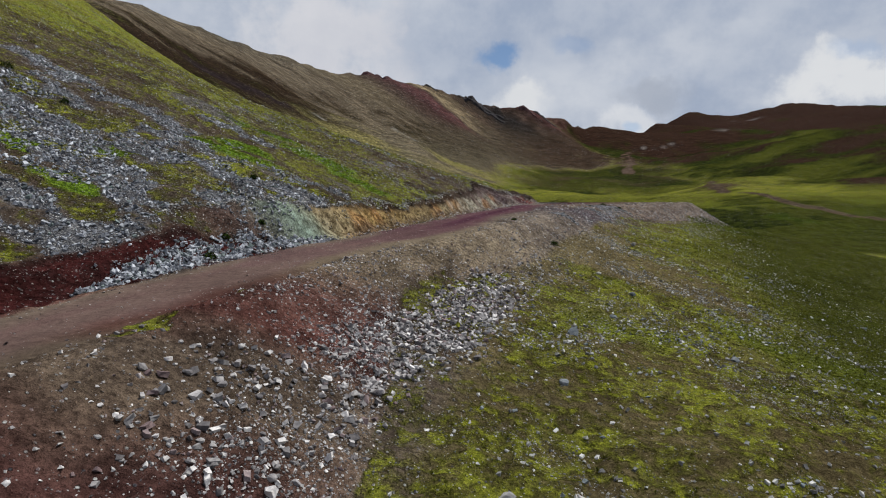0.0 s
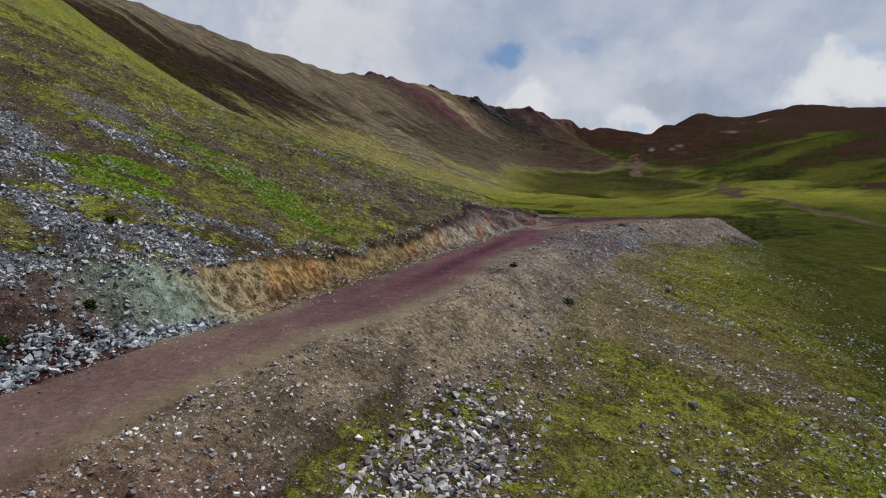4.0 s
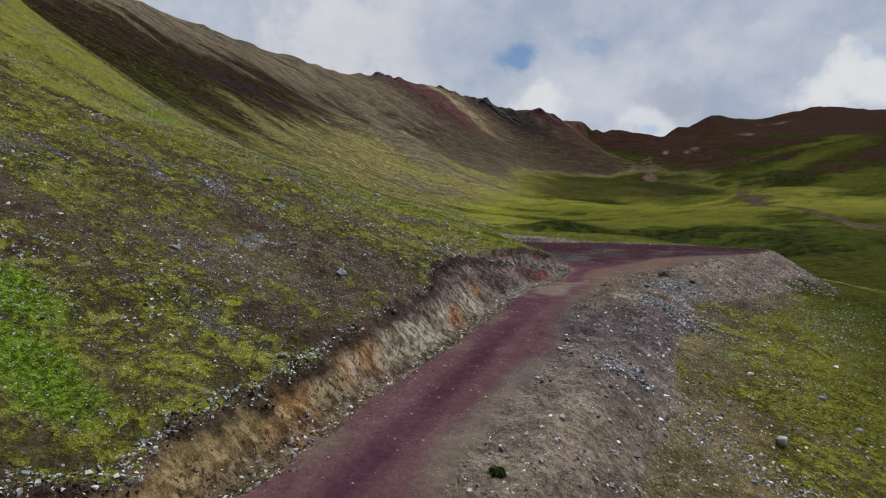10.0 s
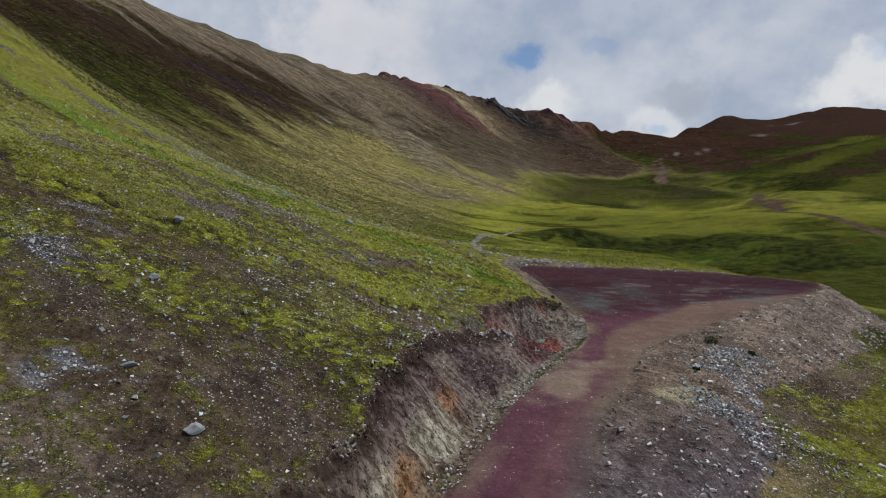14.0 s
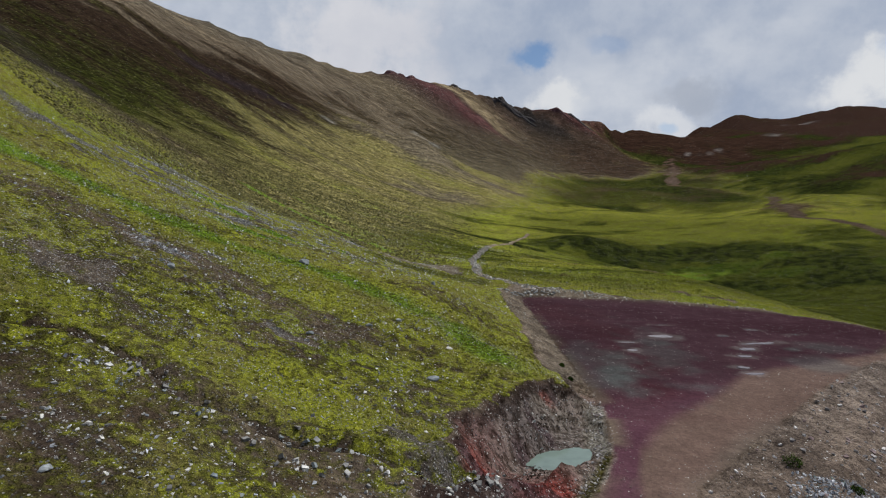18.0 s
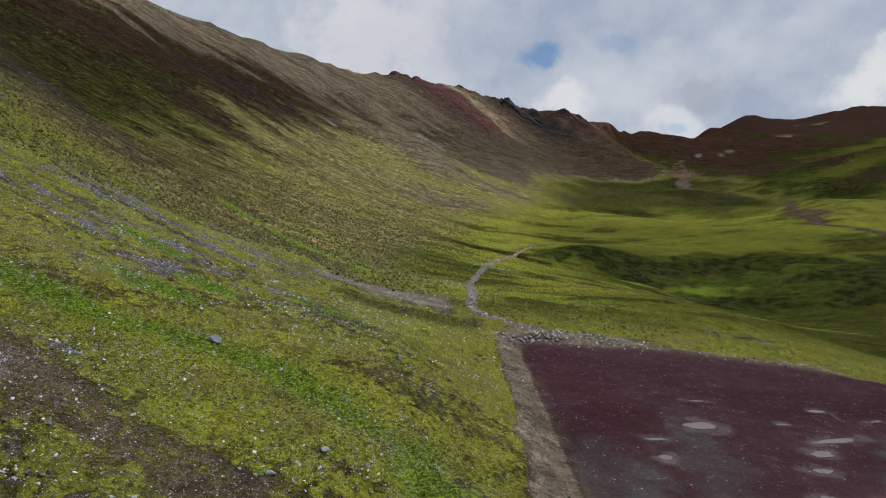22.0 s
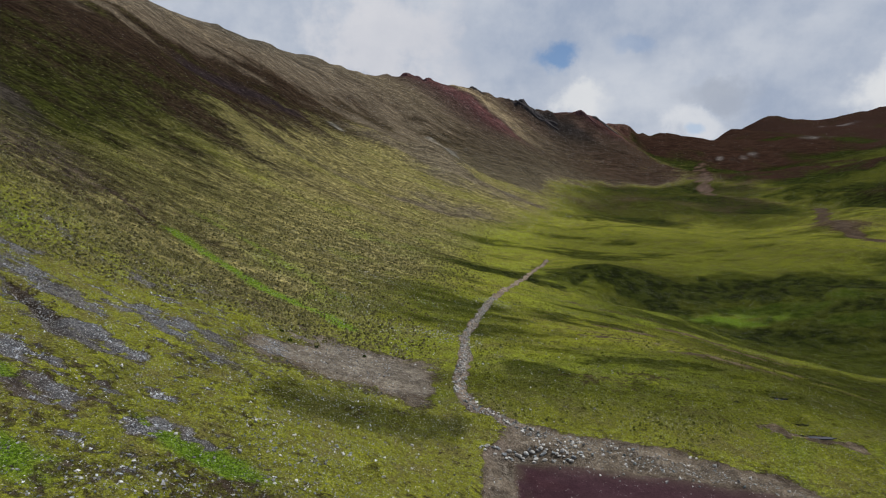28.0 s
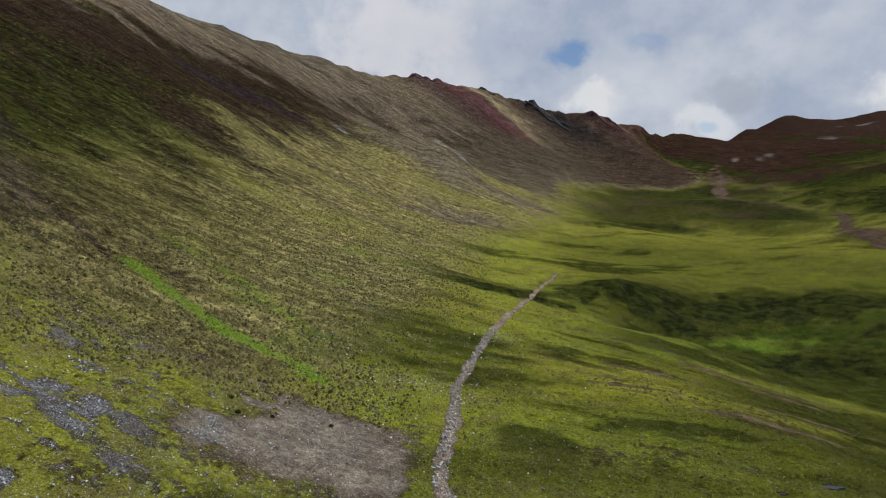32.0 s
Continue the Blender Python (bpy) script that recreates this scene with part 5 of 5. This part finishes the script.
x, y = sown(2600, -18, -7, 24, 43, lambda x, y: step(np.abs(sample("d", x, y) - np.interp(y, [24, 30, 36, 42], [0.9, 1.3, 1.6, 0.5])) + 0.8 * fractal(x, y, 2.5, 3, 67), np.interp(y, [24, 31, 42], [0.5, 1.4, 0.8]), 0.3) * (sample("d", x, y) > 0.1) * (x < np.interp(y, [20, 33, 44], [-12.7, -9.2, -5])))
scatter("bank_foot_rubble", SLABS + PIECES[:4], x, y, sizes(len(x), 0.06, 0.34, 2.2), SLATES, "grey-green broken slate heaped at the foot of the red bank", "rubble", tilt=0.5, wedges=CHIPS)
x, y = sown(18000, -56, 6, 60, 200, lambda x, y: (0.07 + 0.93 * step(slates(x, y), 0.2, 0.6)) * step(fractal(0.25 * (0.95 * x - 0.31 * y), 0.31 * x + 0.95 * y, 3.0, 4, 215), -0.5, 0.1) * (x < np.interp(y, [60, 80, 112, 196], [-4, 2, 12, 0])))
scatter("slate_patch", SLABS, x, y, sizes(len(x), 0.05, 0.24, 2.6), SLATES, "thin streaks of blue-grey slate on the green hillside", "scree", tilt=0.5, wedges=CHIPS)
x, y = sown(800, -36, 12, 88, 108, lambda x, y: step(np.abs(to_line(x, y + 0.7, FURROW) - 0.6) + 0.9 * fractal(x, y, 3, 3, 241), 1.3, 0.2) * step(fractal(x, y, 5, 3, 243), -0.2, 0.3))
scatter("furrow_stones", PIECES + SLABS[:4], x, y, sizes(len(x), 0.05, 0.30, 2.6), FIELD_STONE, "pale stones washed along the dark furrow in the hillside", "stones", wedges=CHIPS)
x, y = sown(10000, -30, 16, 40, 150, lambda x, y: (lambda a: (a[0] > 0) * (1 - a[1]["cut"]) * (0.05 + 0.95 * step(fractal(x, y, 7, 5, 207, 0.65), 0.02, 0.4)))(bared(x, y)) * (x < np.interp(y, [0, 48, 80, 112, 170], [-14, -8.7, 4, 16, 13])))
scatter("hillside_stones", PIECES + SLABS[:5], x, y, sizes(len(x), 0.03, 0.20, 3.2), FIELD_STONE, "small grey stones strewn over the mossy hillside", "stones", wedges=CHIPS)
x, y = sown(4200, -20, 60, 140, 260, lambda x, y: (sample("d", x, y) > 1) * (1 - 0.7 * sample("damp_shade", x, y)) * (0.10 + 0.9 * step(fractal(x, y, 12, 4, 209), 0.15, 0.5)) * step(x, 40, 15))
scatter("valley_stones", PIECES, x, y, sizes(len(x), 0.06, 0.30, 3.0), FIELD_STONE, "pale stones dotted about the valley turf", "stones", wedges=CHIPS)
x, y = sown(18000, -6, 62, 10, 118, lambda x, y: (lambda a: (a[0] > 2) * (1 - a[1]["fill"]) * (0.10 + 0.9 * step(fractal(x * 0.8 - y * 0.3, y + x * 0.4, 6, 4, 211), 0.0, 0.5)))(bared(x, y)) * step(x - 0.25 * y, 34, 6) * (x > np.interp(y, [0, 48, 80, 112], [-8, 5, 18, 30])))
scatter("slope_stones", PIECES + SLABS[:4], x, y, sizes(len(x), 0.035, 0.22, 3.2), FIELD_STONE, "grey and white stones on the turf below the road", "stones", wedges=CHIPS)
x, y = sown(2600, -18, 20, 34, 114, lambda x, y: (lambda a: step(np.abs(a[1]["over"] + 0.1), 0.45, 0.05) * (a[0] > 0.8) * (a[0] < 9))(bared(x, y)) * (x < np.interp(y, [34, 112], [-10, 20])) * (0.2 + 0.8 * step(y, 74, 56)))
scatter("bank_edge_stones", PIECES, x, y, sizes(len(x), 0.04, 0.19, 2.8), FIELD_STONE, "loose stones along the dark lip of the cut bank", "stones", wedges=CHIPS)
x, y = sown(2600, -18, 24, 30, 114, lambda x, y: (lambda a: step(np.abs(a[0] - 0.5), 0.9, 0.2) * (x < np.interp(y, [30, 60, 88, 112], [-10, 2, 12, 21])))(bared(x, y)))
scatter("ditch_gravel", PIECES, x, y, sizes(len(x), 0.03, 0.17, 2.4), RUBBLE, "gravel fallen into the roadside ditch", "gravel", wedges=CHIPS)
x, y = sown(4000, -18, 60, 12, 168, lambda x, y: (lambda a: (a[0] < 0) * (1 - a[1]["wet"]) * (0.12 + 0.88 * step(a[0], -2.0, -0.3)))(bared(x, y)))
scatter("road_gravel", PIECES, x, y, sizes(len(x), 0.02, 0.11, 2.6), PEBBLE, "small loose stones on the red dirt road", "gravel", wedges=CHIPS)
x, y = sown(1500, 8, 22, 168, 262, lambda x, y: step(to_line(x, y, PATH_LINE), 1.1, 0.5))
scatter("path_stones", PIECES, x, y, sizes(len(x), 0.10, 0.36, 2.0), FIELD_STONE, "pale stones lining the worn footpath", "stones", wedges=CHIPS)
x, y = sown(1100, 16, 62, 150, 176, lambda x, y: bared(x, y)[1]["bank"])
scatter("heap_stones", PIECES, x, y, sizes(len(x), 0.06, 0.34, 2.6), FIELD_STONE, "stones in the heap of earth edging the turning place", "stones", wedges=CHIPS)


def blades(seed, count, tall, wide):
    """A tuft of short blades about 1 across."""
    r = np.random.default_rng(seed)
    v, f = [], []
    for k in range(count):
        a, o = r.uniform(0, 2 * np.pi), r.uniform(0.0, 0.42)
        c = np.array([np.cos(a) * o, np.sin(a) * o, 0])
        b = r.uniform(0, 2 * np.pi)
        side = np.array([np.cos(b), np.sin(b), 0]) * wide * r.uniform(0.6, 1.2)
        tip = c + np.array([np.cos(a), np.sin(a), 0]) * r.uniform(0.05, 0.35) + (0, 0, tall * r.uniform(0.5, 1.0))
        v += [c - side, c + side, tip]
        f.append((3 * k, 3 * k + 1, 3 * k + 2))
    return np.array(v), np.array(f)


TUFTS = [blades(i, 8, 0.42, 0.11) for i in range(8)]


def turfed(x, y):
    a = laid(x, y)
    return step(a[3] + 0.3 * fractal(x, y, 1.4, 3, 221), 0.45, 0.75) * (a[0] > 0.5)


x, y = sown(13000, -30, 16, 36, 130, lambda x, y: turfed(x, y) * (x < np.interp(y, [0, 48, 80, 112, 170], [-14, -8.7, 4, 16, 13])))
scatter("hillside_turf", TUFTS, x, y, sizes(len(x), 0.12, 0.32, 1.5), TUFT, "mossy yellow-green grass tufts on the hillside", "grass", sink=0.05, tilt=0.2)
x, y = sown(15000, -4, 40, 10, 85, lambda x, y: turfed(x, y) * (x > np.interp(y, [0, 48, 80, 112], [-8, 6, 18, 30])))
scatter("slope_turf", TUFTS, x, y, sizes(len(x), 0.12, 0.32, 1.5), TUFT, "mossy yellow-green grass tufts below the road", "grass", sink=0.05, tilt=0.2)
x, y = sown(3500, -36, 14, 34, 150, lambda x, y: step(laid(x, y)[5], 0.55, 0.95))
scatter("fresh_turf", TUFTS, x, y, sizes(len(x), 0.12, 0.30, 1.5), FRESH_TUFT, "bright green grass in the damp patches of the hillside", "grass", sink=0.05, tilt=0.2)

CLODS = [block(60 + i, 0.8) for i in range(8)]
x, y = sown(2200, -18, 20, 44, 114, lambda x, y: (lambda a: step(np.abs(a[1]["over"] - 0.12), 0.40, 0.0) * step(fractal(x, y, 1.6, 3, 235), -0.15, 0.25) * (a[0] > 0.9) * (a[0] < 9))(bared(x, y)) * (x < np.interp(y, [34, 112], [-10, 20])))
scatter("topsoil_lip", CLODS, x, y, sizes(len(x), 0.03, 0.13, 2.2), TOPSOIL, "black topsoil clods along the crest of the cut bank", "soil", sink=0.35, tilt=0.5)

CLUMPS = [hummock(i, 0.42) for i in range(12)]


def ring_sown(n, near, reach, a0, a1, chance):
    """Places that thin out with the distance from the turning place, between two bearings."""
    r, a = near * (reach / near) ** (rng.random(n) ** 0.85), np.radians(rng.uniform(a0, a1, n))
    x, y = r * np.sin(a), 130 + r * np.cos(a)
    keep = rng.random(n) < chance(x, y)
    return x[keep], y[keep]


# thick in the gullies of the mountain face and thin on scree
x, y = ring_sown(66000, 62, 640, -62, 4, lambda x, y: (lambda a: step(x - 0.05 * y, 2, -22) * step(a[3] + 0.45 * fractal(x, y, 9, 3, 231), 0.15, 0.75) * (a[4] < 0.6) * (1 - a[5]) * (1 - 0.93 * a[6]))(laid(x, y)))
scatter("mountain_tussocks", CLUMPS, x, y, sizes(len(x), 0.28, 0.95, 1.7) * (0.7 + np.hypot(x, y - 130) / 700), TUSSOCK, "dark tussock grass dotted over the mountain face", "grass", sink=0.0, tilt=0.15)
x, y = ring_sown(20000, 45, 420, -14, 42, lambda x, y: (lambda a: (a[0] > 9) * step(a[3] + 0.5 * fractal(x, y, 7, 3, 233), 0.45, 1.0) * (1 - 0.9 * a[6]))(laid(x, y)) * step(to_line(x, y, PATH_LINE), 0.8, 1.6) * (1 - blots(x, y, WASH)))
scatter("valley_tussocks", CLUMPS, x, y, sizes(len(x), 0.18, 0.60, 1.8) * (0.7 + np.hypot(x, y - 130) / 500), SWARD, "olive grass tussocks on the valley floor", "grass", sink=0.0, tilt=0.15)


# ---- water, boulders and shrubs: things that can be told apart ----
def at_ground(x, y):
    return float(sample("z", np.array([x]), np.array([y]))[0])


def water_sheet(name, cx, cy, level, rx, ry, turn, material, seed):
    bm = bmesh.new()
    c, s = math.cos(radians(turn)), math.sin(radians(turn))
    ring = []
    for k in range(40):
        a = 2 * math.pi * k / 40
        r = 1.0 + 0.55 * noise.noise((1.3 * math.cos(a) + seed, 1.3 * math.sin(a), seed * 2.0)) + 0.2 * noise.noise((4 * math.cos(a), 4 * math.sin(a), seed))
        u, v = rx * r * math.cos(a), ry * r * math.sin(a)
        ring.append((cx + u * c - v * s, cy + u * s + v * c))
    top, low = [bm.verts.new((*p, level)) for p in ring], [bm.verts.new((*p, level - 0.08)) for p in ring]
    for i in range(40):
        bm.faces.new((low[i], low[i - 39], top[i - 39], top[i]))
    bm.faces.new(top), bm.faces.new(low[::-1])
    return part(name, bm, material)


for k, (px, py, rx, ry, turn) in enumerate(PUDDLES):
    level = float(np.interp(py, ROAD_Y, ROAD_Z)) - 0.035
    tagged(water_sheet("puddle", px, py, level, rx, ry, turn, PUDDLE, k), "shallow muddy puddle on the red dirt turning place", "puddle", "puddles on the turning place")
for k, (px, py, rx, ry, turn) in enumerate(PEAT_POOLS):
    tagged(water_sheet("peat_pool", px, py, at_ground(px, py) + 0.14, rx, ry, turn, PEAT_WATER, 50 + k), "still dark pool sunk in the valley turf", "pool", "peat pools")
tagged(water_sheet("pool", POOL[0], POOL[1], POOL[2], 2.6, 1.25, 30, POND, 31), "milky green pool at the foot of the cut bank", "pool")

BOULDERS = []
for k in range(6):
    v, f = chunk(k + 40, 0.66, True)
    data = bpy.data.meshes.new("boulder")
    data.from_pydata(v.tolist(), [], f.tolist())
    BOULDERS.append(data)


def boulder(x, y, size, material, label, group, k, sink=0.22, name="boulder", category="boulder"):
    data = BOULDERS[k % 6]
    if material.name not in data.materials:
        data = BOULDERS[k % 6].copy()
        data.materials.clear()
        data.materials.append(material)
    ob = new(name, data)
    r = random.Random(k)
    ob.matrix_world = pose(x, y, at_ground(x, y) + size * (0.30 - sink), r.uniform(-14, 14), r.uniform(-14, 14), r.uniform(0, 360)) @ Matrix.Diagonal((size, size * r.uniform(0.8, 1.1), size * r.uniform(0.8, 1.15), 1))
    return tagged(ob, label, category, group)


def lone_stone_material(name, dark, light, lichen):
    m = Nodes(name)
    one = m.n.new("ShaderNodeObjectInfo").outputs["Random"]
    veins, grain = m.noise(3.0, 5, 0.6), m.noise(30, 3, 0.6)
    colour = m.mix(one, dark, light)
    colour = m.mix(m.ramp(veins, 0.35, 0.7), m.mix(1.0, colour, (0.6, 0.6, 0.62), "MULTIPLY"), m.mix(1.0, colour, (1.2, 1.2, 1.18), "MULTIPLY"))
    colour = m.mix(m.ramp(grain, 0.58, 0.72, 0, 0.5), colour, lichen)
    return m.done(colour, 0.85, m.bump(m.math("ADD", veins, m.math("MULTIPLY", grain, 0.3)), 0.05, 0.9), 0.3)


BLUE_ROCK = lone_stone_material("blue-grey boulder", (0.10, 0.115, 0.13), (0.22, 0.235, 0.25), (0.17, 0.19, 0.15))
WHITE_ROCK = lone_stone_material("pale boulder", (0.26, 0.25, 0.24), (0.46, 0.45, 0.43), (0.20, 0.20, 0.15))
TOE_ROCK = lone_stone_material("broken embankment rock", (0.11, 0.098, 0.102), (0.50, 0.475, 0.47), (0.15, 0.13, 0.11))

k = 0
for x, y, size in [(-6.4, 125.5, 1.15), (5.8, 132.7, 0.7), (2.4, 112.9, 0.6), (4.1, 116.4, 0.6), (-11.2, 109.9, 0.8), (-5.6, 130.5, 0.5), (-0.9, 108.6, 0.6), (-1.3, 74.4, 0.7), (-4.8, 76.5, 0.6),
                   (7.6, 107.6, 0.8), (-9.5, 70.2, 0.6), (-12.8, 96.0, 0.9), (-3.6, 88.0, 0.5), (-8.0, 84.0, 0.6)]:
    boulder(x, y, size, BLUE_ROCK, "blue-grey boulder half sunk in the hillside turf", "boulders on the hillside", k)
    k += 1
for x, y, size in [(8.4, 113.1, 0.55), (23.4, 70.2, 0.9), (15.1, 58.5, 0.45), (16.4, 60.8, 0.5), (30.5, 74.6, 0.5), (2.0, 17.7, 0.55), (37.0, 87.0, 0.7), (18.5, 62.5, 0.5), (26.5, 80.0, 0.5), (13.6, 50.0, 0.5),
                   (-3.5, 134.5, 0.55), (9.2, 121.0, 0.4), (24.4, 59.0, 0.45), (20.5, 52.5, 0.45), (33.5, 90.5, 0.6), (30.0, 96.0, 0.55), (45.0, 112.5, 0.6), (50.5, 118.0, 0.7)]:
    boulder(x, y, size, WHITE_ROCK, "pale weathered boulder lying on mossy turf", "boulders on the slope", k)
    k += 1
for x, y, size in [(7.6, 33.3, 0.85), (5.6, 26.0, 0.6), (29.9, 77.5, 0.6), (11.5, 38.5, 0.6), (14.8, 44.5, 0.55), (17.5, 34.0, 0.6), (21.0, 40.0, 0.55), (28.0, 52.0, 0.7), (35.0, 66.0, 0.7)]:
    boulder(x, y, size, BLUE_ROCK, "grey lichened boulder on the slope below the road", "boulders on the slope", k)
    k += 1
# a row of stones heaped where the path leaves the turning place
for i in range(54):
    x = 14.2 + 10.6 * i / 53 + random.uniform(-0.3, 0.3)
    boulder(x, 167.4 + random.uniform(-0.7, 0.7) - 0.10 * abs(x - 19), random.uniform(0.28, 0.62), WHITE_ROCK if i % 3 else BLUE_ROCK, "pale stone in a row heaped beside the turning place", "row of heaped stones", k, 0.18, "heaped_stone", "stone")
    k += 1
# the larger stones at the foot of the embankment, nearest the start of the flight
x, y = sown(170, -9, 14, 15, 50, lambda x, y: step(np.abs(x - np.interp(y, [14, 20, 24, 29, 36, 45, 54], [-6.2, -4.8, -3.0, -0.4, 2.7, 6.8, 9.6])) + 1.2 * fractal(x, y, 5, 3, 203), 3.4, 0.6))
for px, py in zip(x, y):
    boulder(px, py, random.uniform(0.16, 0.36), TOE_ROCK, "angular broken rock at the foot of the embankment", "rocks at the embankment foot", k, 0.18, "broken_rock", "rock")
    k += 1


def fin_material(name, dark, light):
    m = Nodes(name)
    bedding, grain = m.noise(0.10, 5, 0.6, (1, 0.3, 0.3)), m.noise(0.6, 5, 0.65)
    return m.done(m.mix(m.ramp(m.math("ADD", m.math("MULTIPLY", bedding, 0.6), m.math("MULTIPLY", grain, 0.4)), 0.38, 0.62), dark, light), 0.9, m.bump(grain, 1.2, 0.9), 0.1)


DARK_FIN = fin_material("dark slate bed", (0.012, 0.011, 0.013), (0.048, 0.042, 0.044))
RED_FIN = fin_material("maroon sandstone bed", (0.030, 0.014, 0.016), (0.095, 0.048, 0.050))


def rock_fin(x, y, length, tall, thick, material, seed, label):
    """An upturned bed of rock that runs down from the crest as a jagged wall."""
    r = random.Random(seed)
    bm = bmesh.new()
    last = None
    for k in range(11):
        u = k / 10
        cx, cy = x + 0.92 * length * u, y - 0.38 * length * u + r.uniform(-1, 1)
        ground_z = at_ground(cx, cy)
        h = tall * (1 - 0.75 * u) * r.uniform(0.65, 1.1) * (0.45 if k == 0 else 1.0)
        w = thick * (1 - 0.5 * u) * r.uniform(0.8, 1.15)
        ring = [bm.verts.new((cx + dx * w, cy + dy * w, ground_z + dz)) for dx, dy, dz in ((-0.3, -0.75, -6), (-0.2, -0.45, 0.45 * h), (-0.1, -0.15, 0.9 * h), (0.1, 0.15, h), (0.2, 0.45, 0.4 * h), (0.3, 0.75, -6))]
        if last:
            for a in range(5):
                bm.faces.new((last[a], last[a + 1], ring[a + 1], ring[a]))
        else:
            bm.faces.new(ring[::-1])
        last = ring
    bm.faces.new(last)
    return tagged(part("rock_fin", bm, material), label, "rock outcrop", "rock beds along the crest")


for k, (x, y, length, tall, thick, material) in enumerate([(50, 1119, 70, 9, 9, DARK_FIN), (58, 1106, 62, 7, 8, DARK_FIN), (36, 1118, 26, 6, 8, DARK_FIN), (-150, 1080, 52, 7, 12, RED_FIN), (-112, 1088, 44, 6, 10, RED_FIN),
                                                           (-34, 1110, 30, 5, 8, DARK_FIN), (150, 1136, 36, 6, 9, RED_FIN), (180, 1146, 44, 6, 9, DARK_FIN)]):
    rock_fin(x, y, length, tall, thick, material, k, "jagged dark bed of rock standing along the mountain crest" if material is DARK_FIN else "maroon bed of rock standing along the mountain crest")


def shrub(x, y, wide, tall, seed, label="dark green low shrub growing among stones"):
    """A low bush: short stems and a crown of many small leaves."""
    r = random.Random(seed)
    base = new("shrub")
    base.location = (x, y, at_ground(x, y) - 0.04)
    bm = bmesh.new()
    for _ in range(7):
        a, o = r.uniform(0, 2 * math.pi), r.uniform(0.1, 0.32) * wide
        top = Vector((math.cos(a) * o, math.sin(a) * o, tall * r.uniform(0.5, 0.8)))
        ring = []
        for level, (at, rad) in enumerate(((Vector((0, 0, 0)), 0.03), (top * 0.5, 0.02), (top, 0.008))):
            ring.append([bm.verts.new(at + Vector((math.cos(b) * rad, math.sin(b) * rad, 0))) for b in (0, 1.57, 3.14, 4.71)])
        for lower, upper in zip(ring, ring[1:]):
            for i in range(4):
                bm.faces.new((lower[i], lower[(i + 1) % 4], upper[(i + 1) % 4], upper[i]))
    part("stems", bm, BARK, base)
    bm = bmesh.new()
    for _ in range(420):
        d = Vector((r.gauss(0, 1), r.gauss(0, 1), abs(r.gauss(0, 1)))).normalized()
        lump = 0.8 + 0.35 * noise.noise(d * 2.2 + Vector((seed, 0, 0)))
        c = Vector((d.x * wide * 0.5, d.y * wide * 0.5, d.z * tall)) * lump * r.uniform(0.7, 1.02)
        turn = Euler((r.uniform(-1, 1), r.uniform(-1, 1), r.uniform(0, 6.28))).to_matrix()
        s = r.uniform(0.035, 0.075)
        bm.faces.new([bm.verts.new(c + turn @ Vector(p) * s) for p in ((-0.5, 0, 0), (0, -0.9, 0.15), (0.5, 0, 0), (0, 1.2, 0.2))])
    part("leaves", bm, SHRUB, base)
    return tagged(base, label, "shrub", "low shrubs")


for k, (x, y, wide, tall) in enumerate([(-13.5, 33.0, 0.95, 0.55), (-13.8, 36.3, 0.8, 0.45), (-14.8, 45.0, 0.8, 0.5), (-12.6, 39.6, 0.7, 0.4), (11.0, 56.8, 1.1, 0.6), (7.3, 58.8, 0.8, 0.35), (29.2, 105.0, 1.5, 0.7),
                                        (31.5, 102.8, 0.9, 0.45), (-38.0, 50.6, 1.6, 0.8), (-31.8, 48.8, 0.9, 0.5), (24.6, 96.5, 0.7, 0.3), (18.0, 121.0, 0.6, 0.4), (18.2, 117.5, 0.6, 0.4), (-13.2, 187.0, 0.9, 0.5), (-10.5, 190.5, 0.7, 0.4), (-15.5, 190.0, 0.8, 0.4), (-4.0, 193.5, 0.8, 0.4)]):
    shrub(x, y, wide, tall, k)
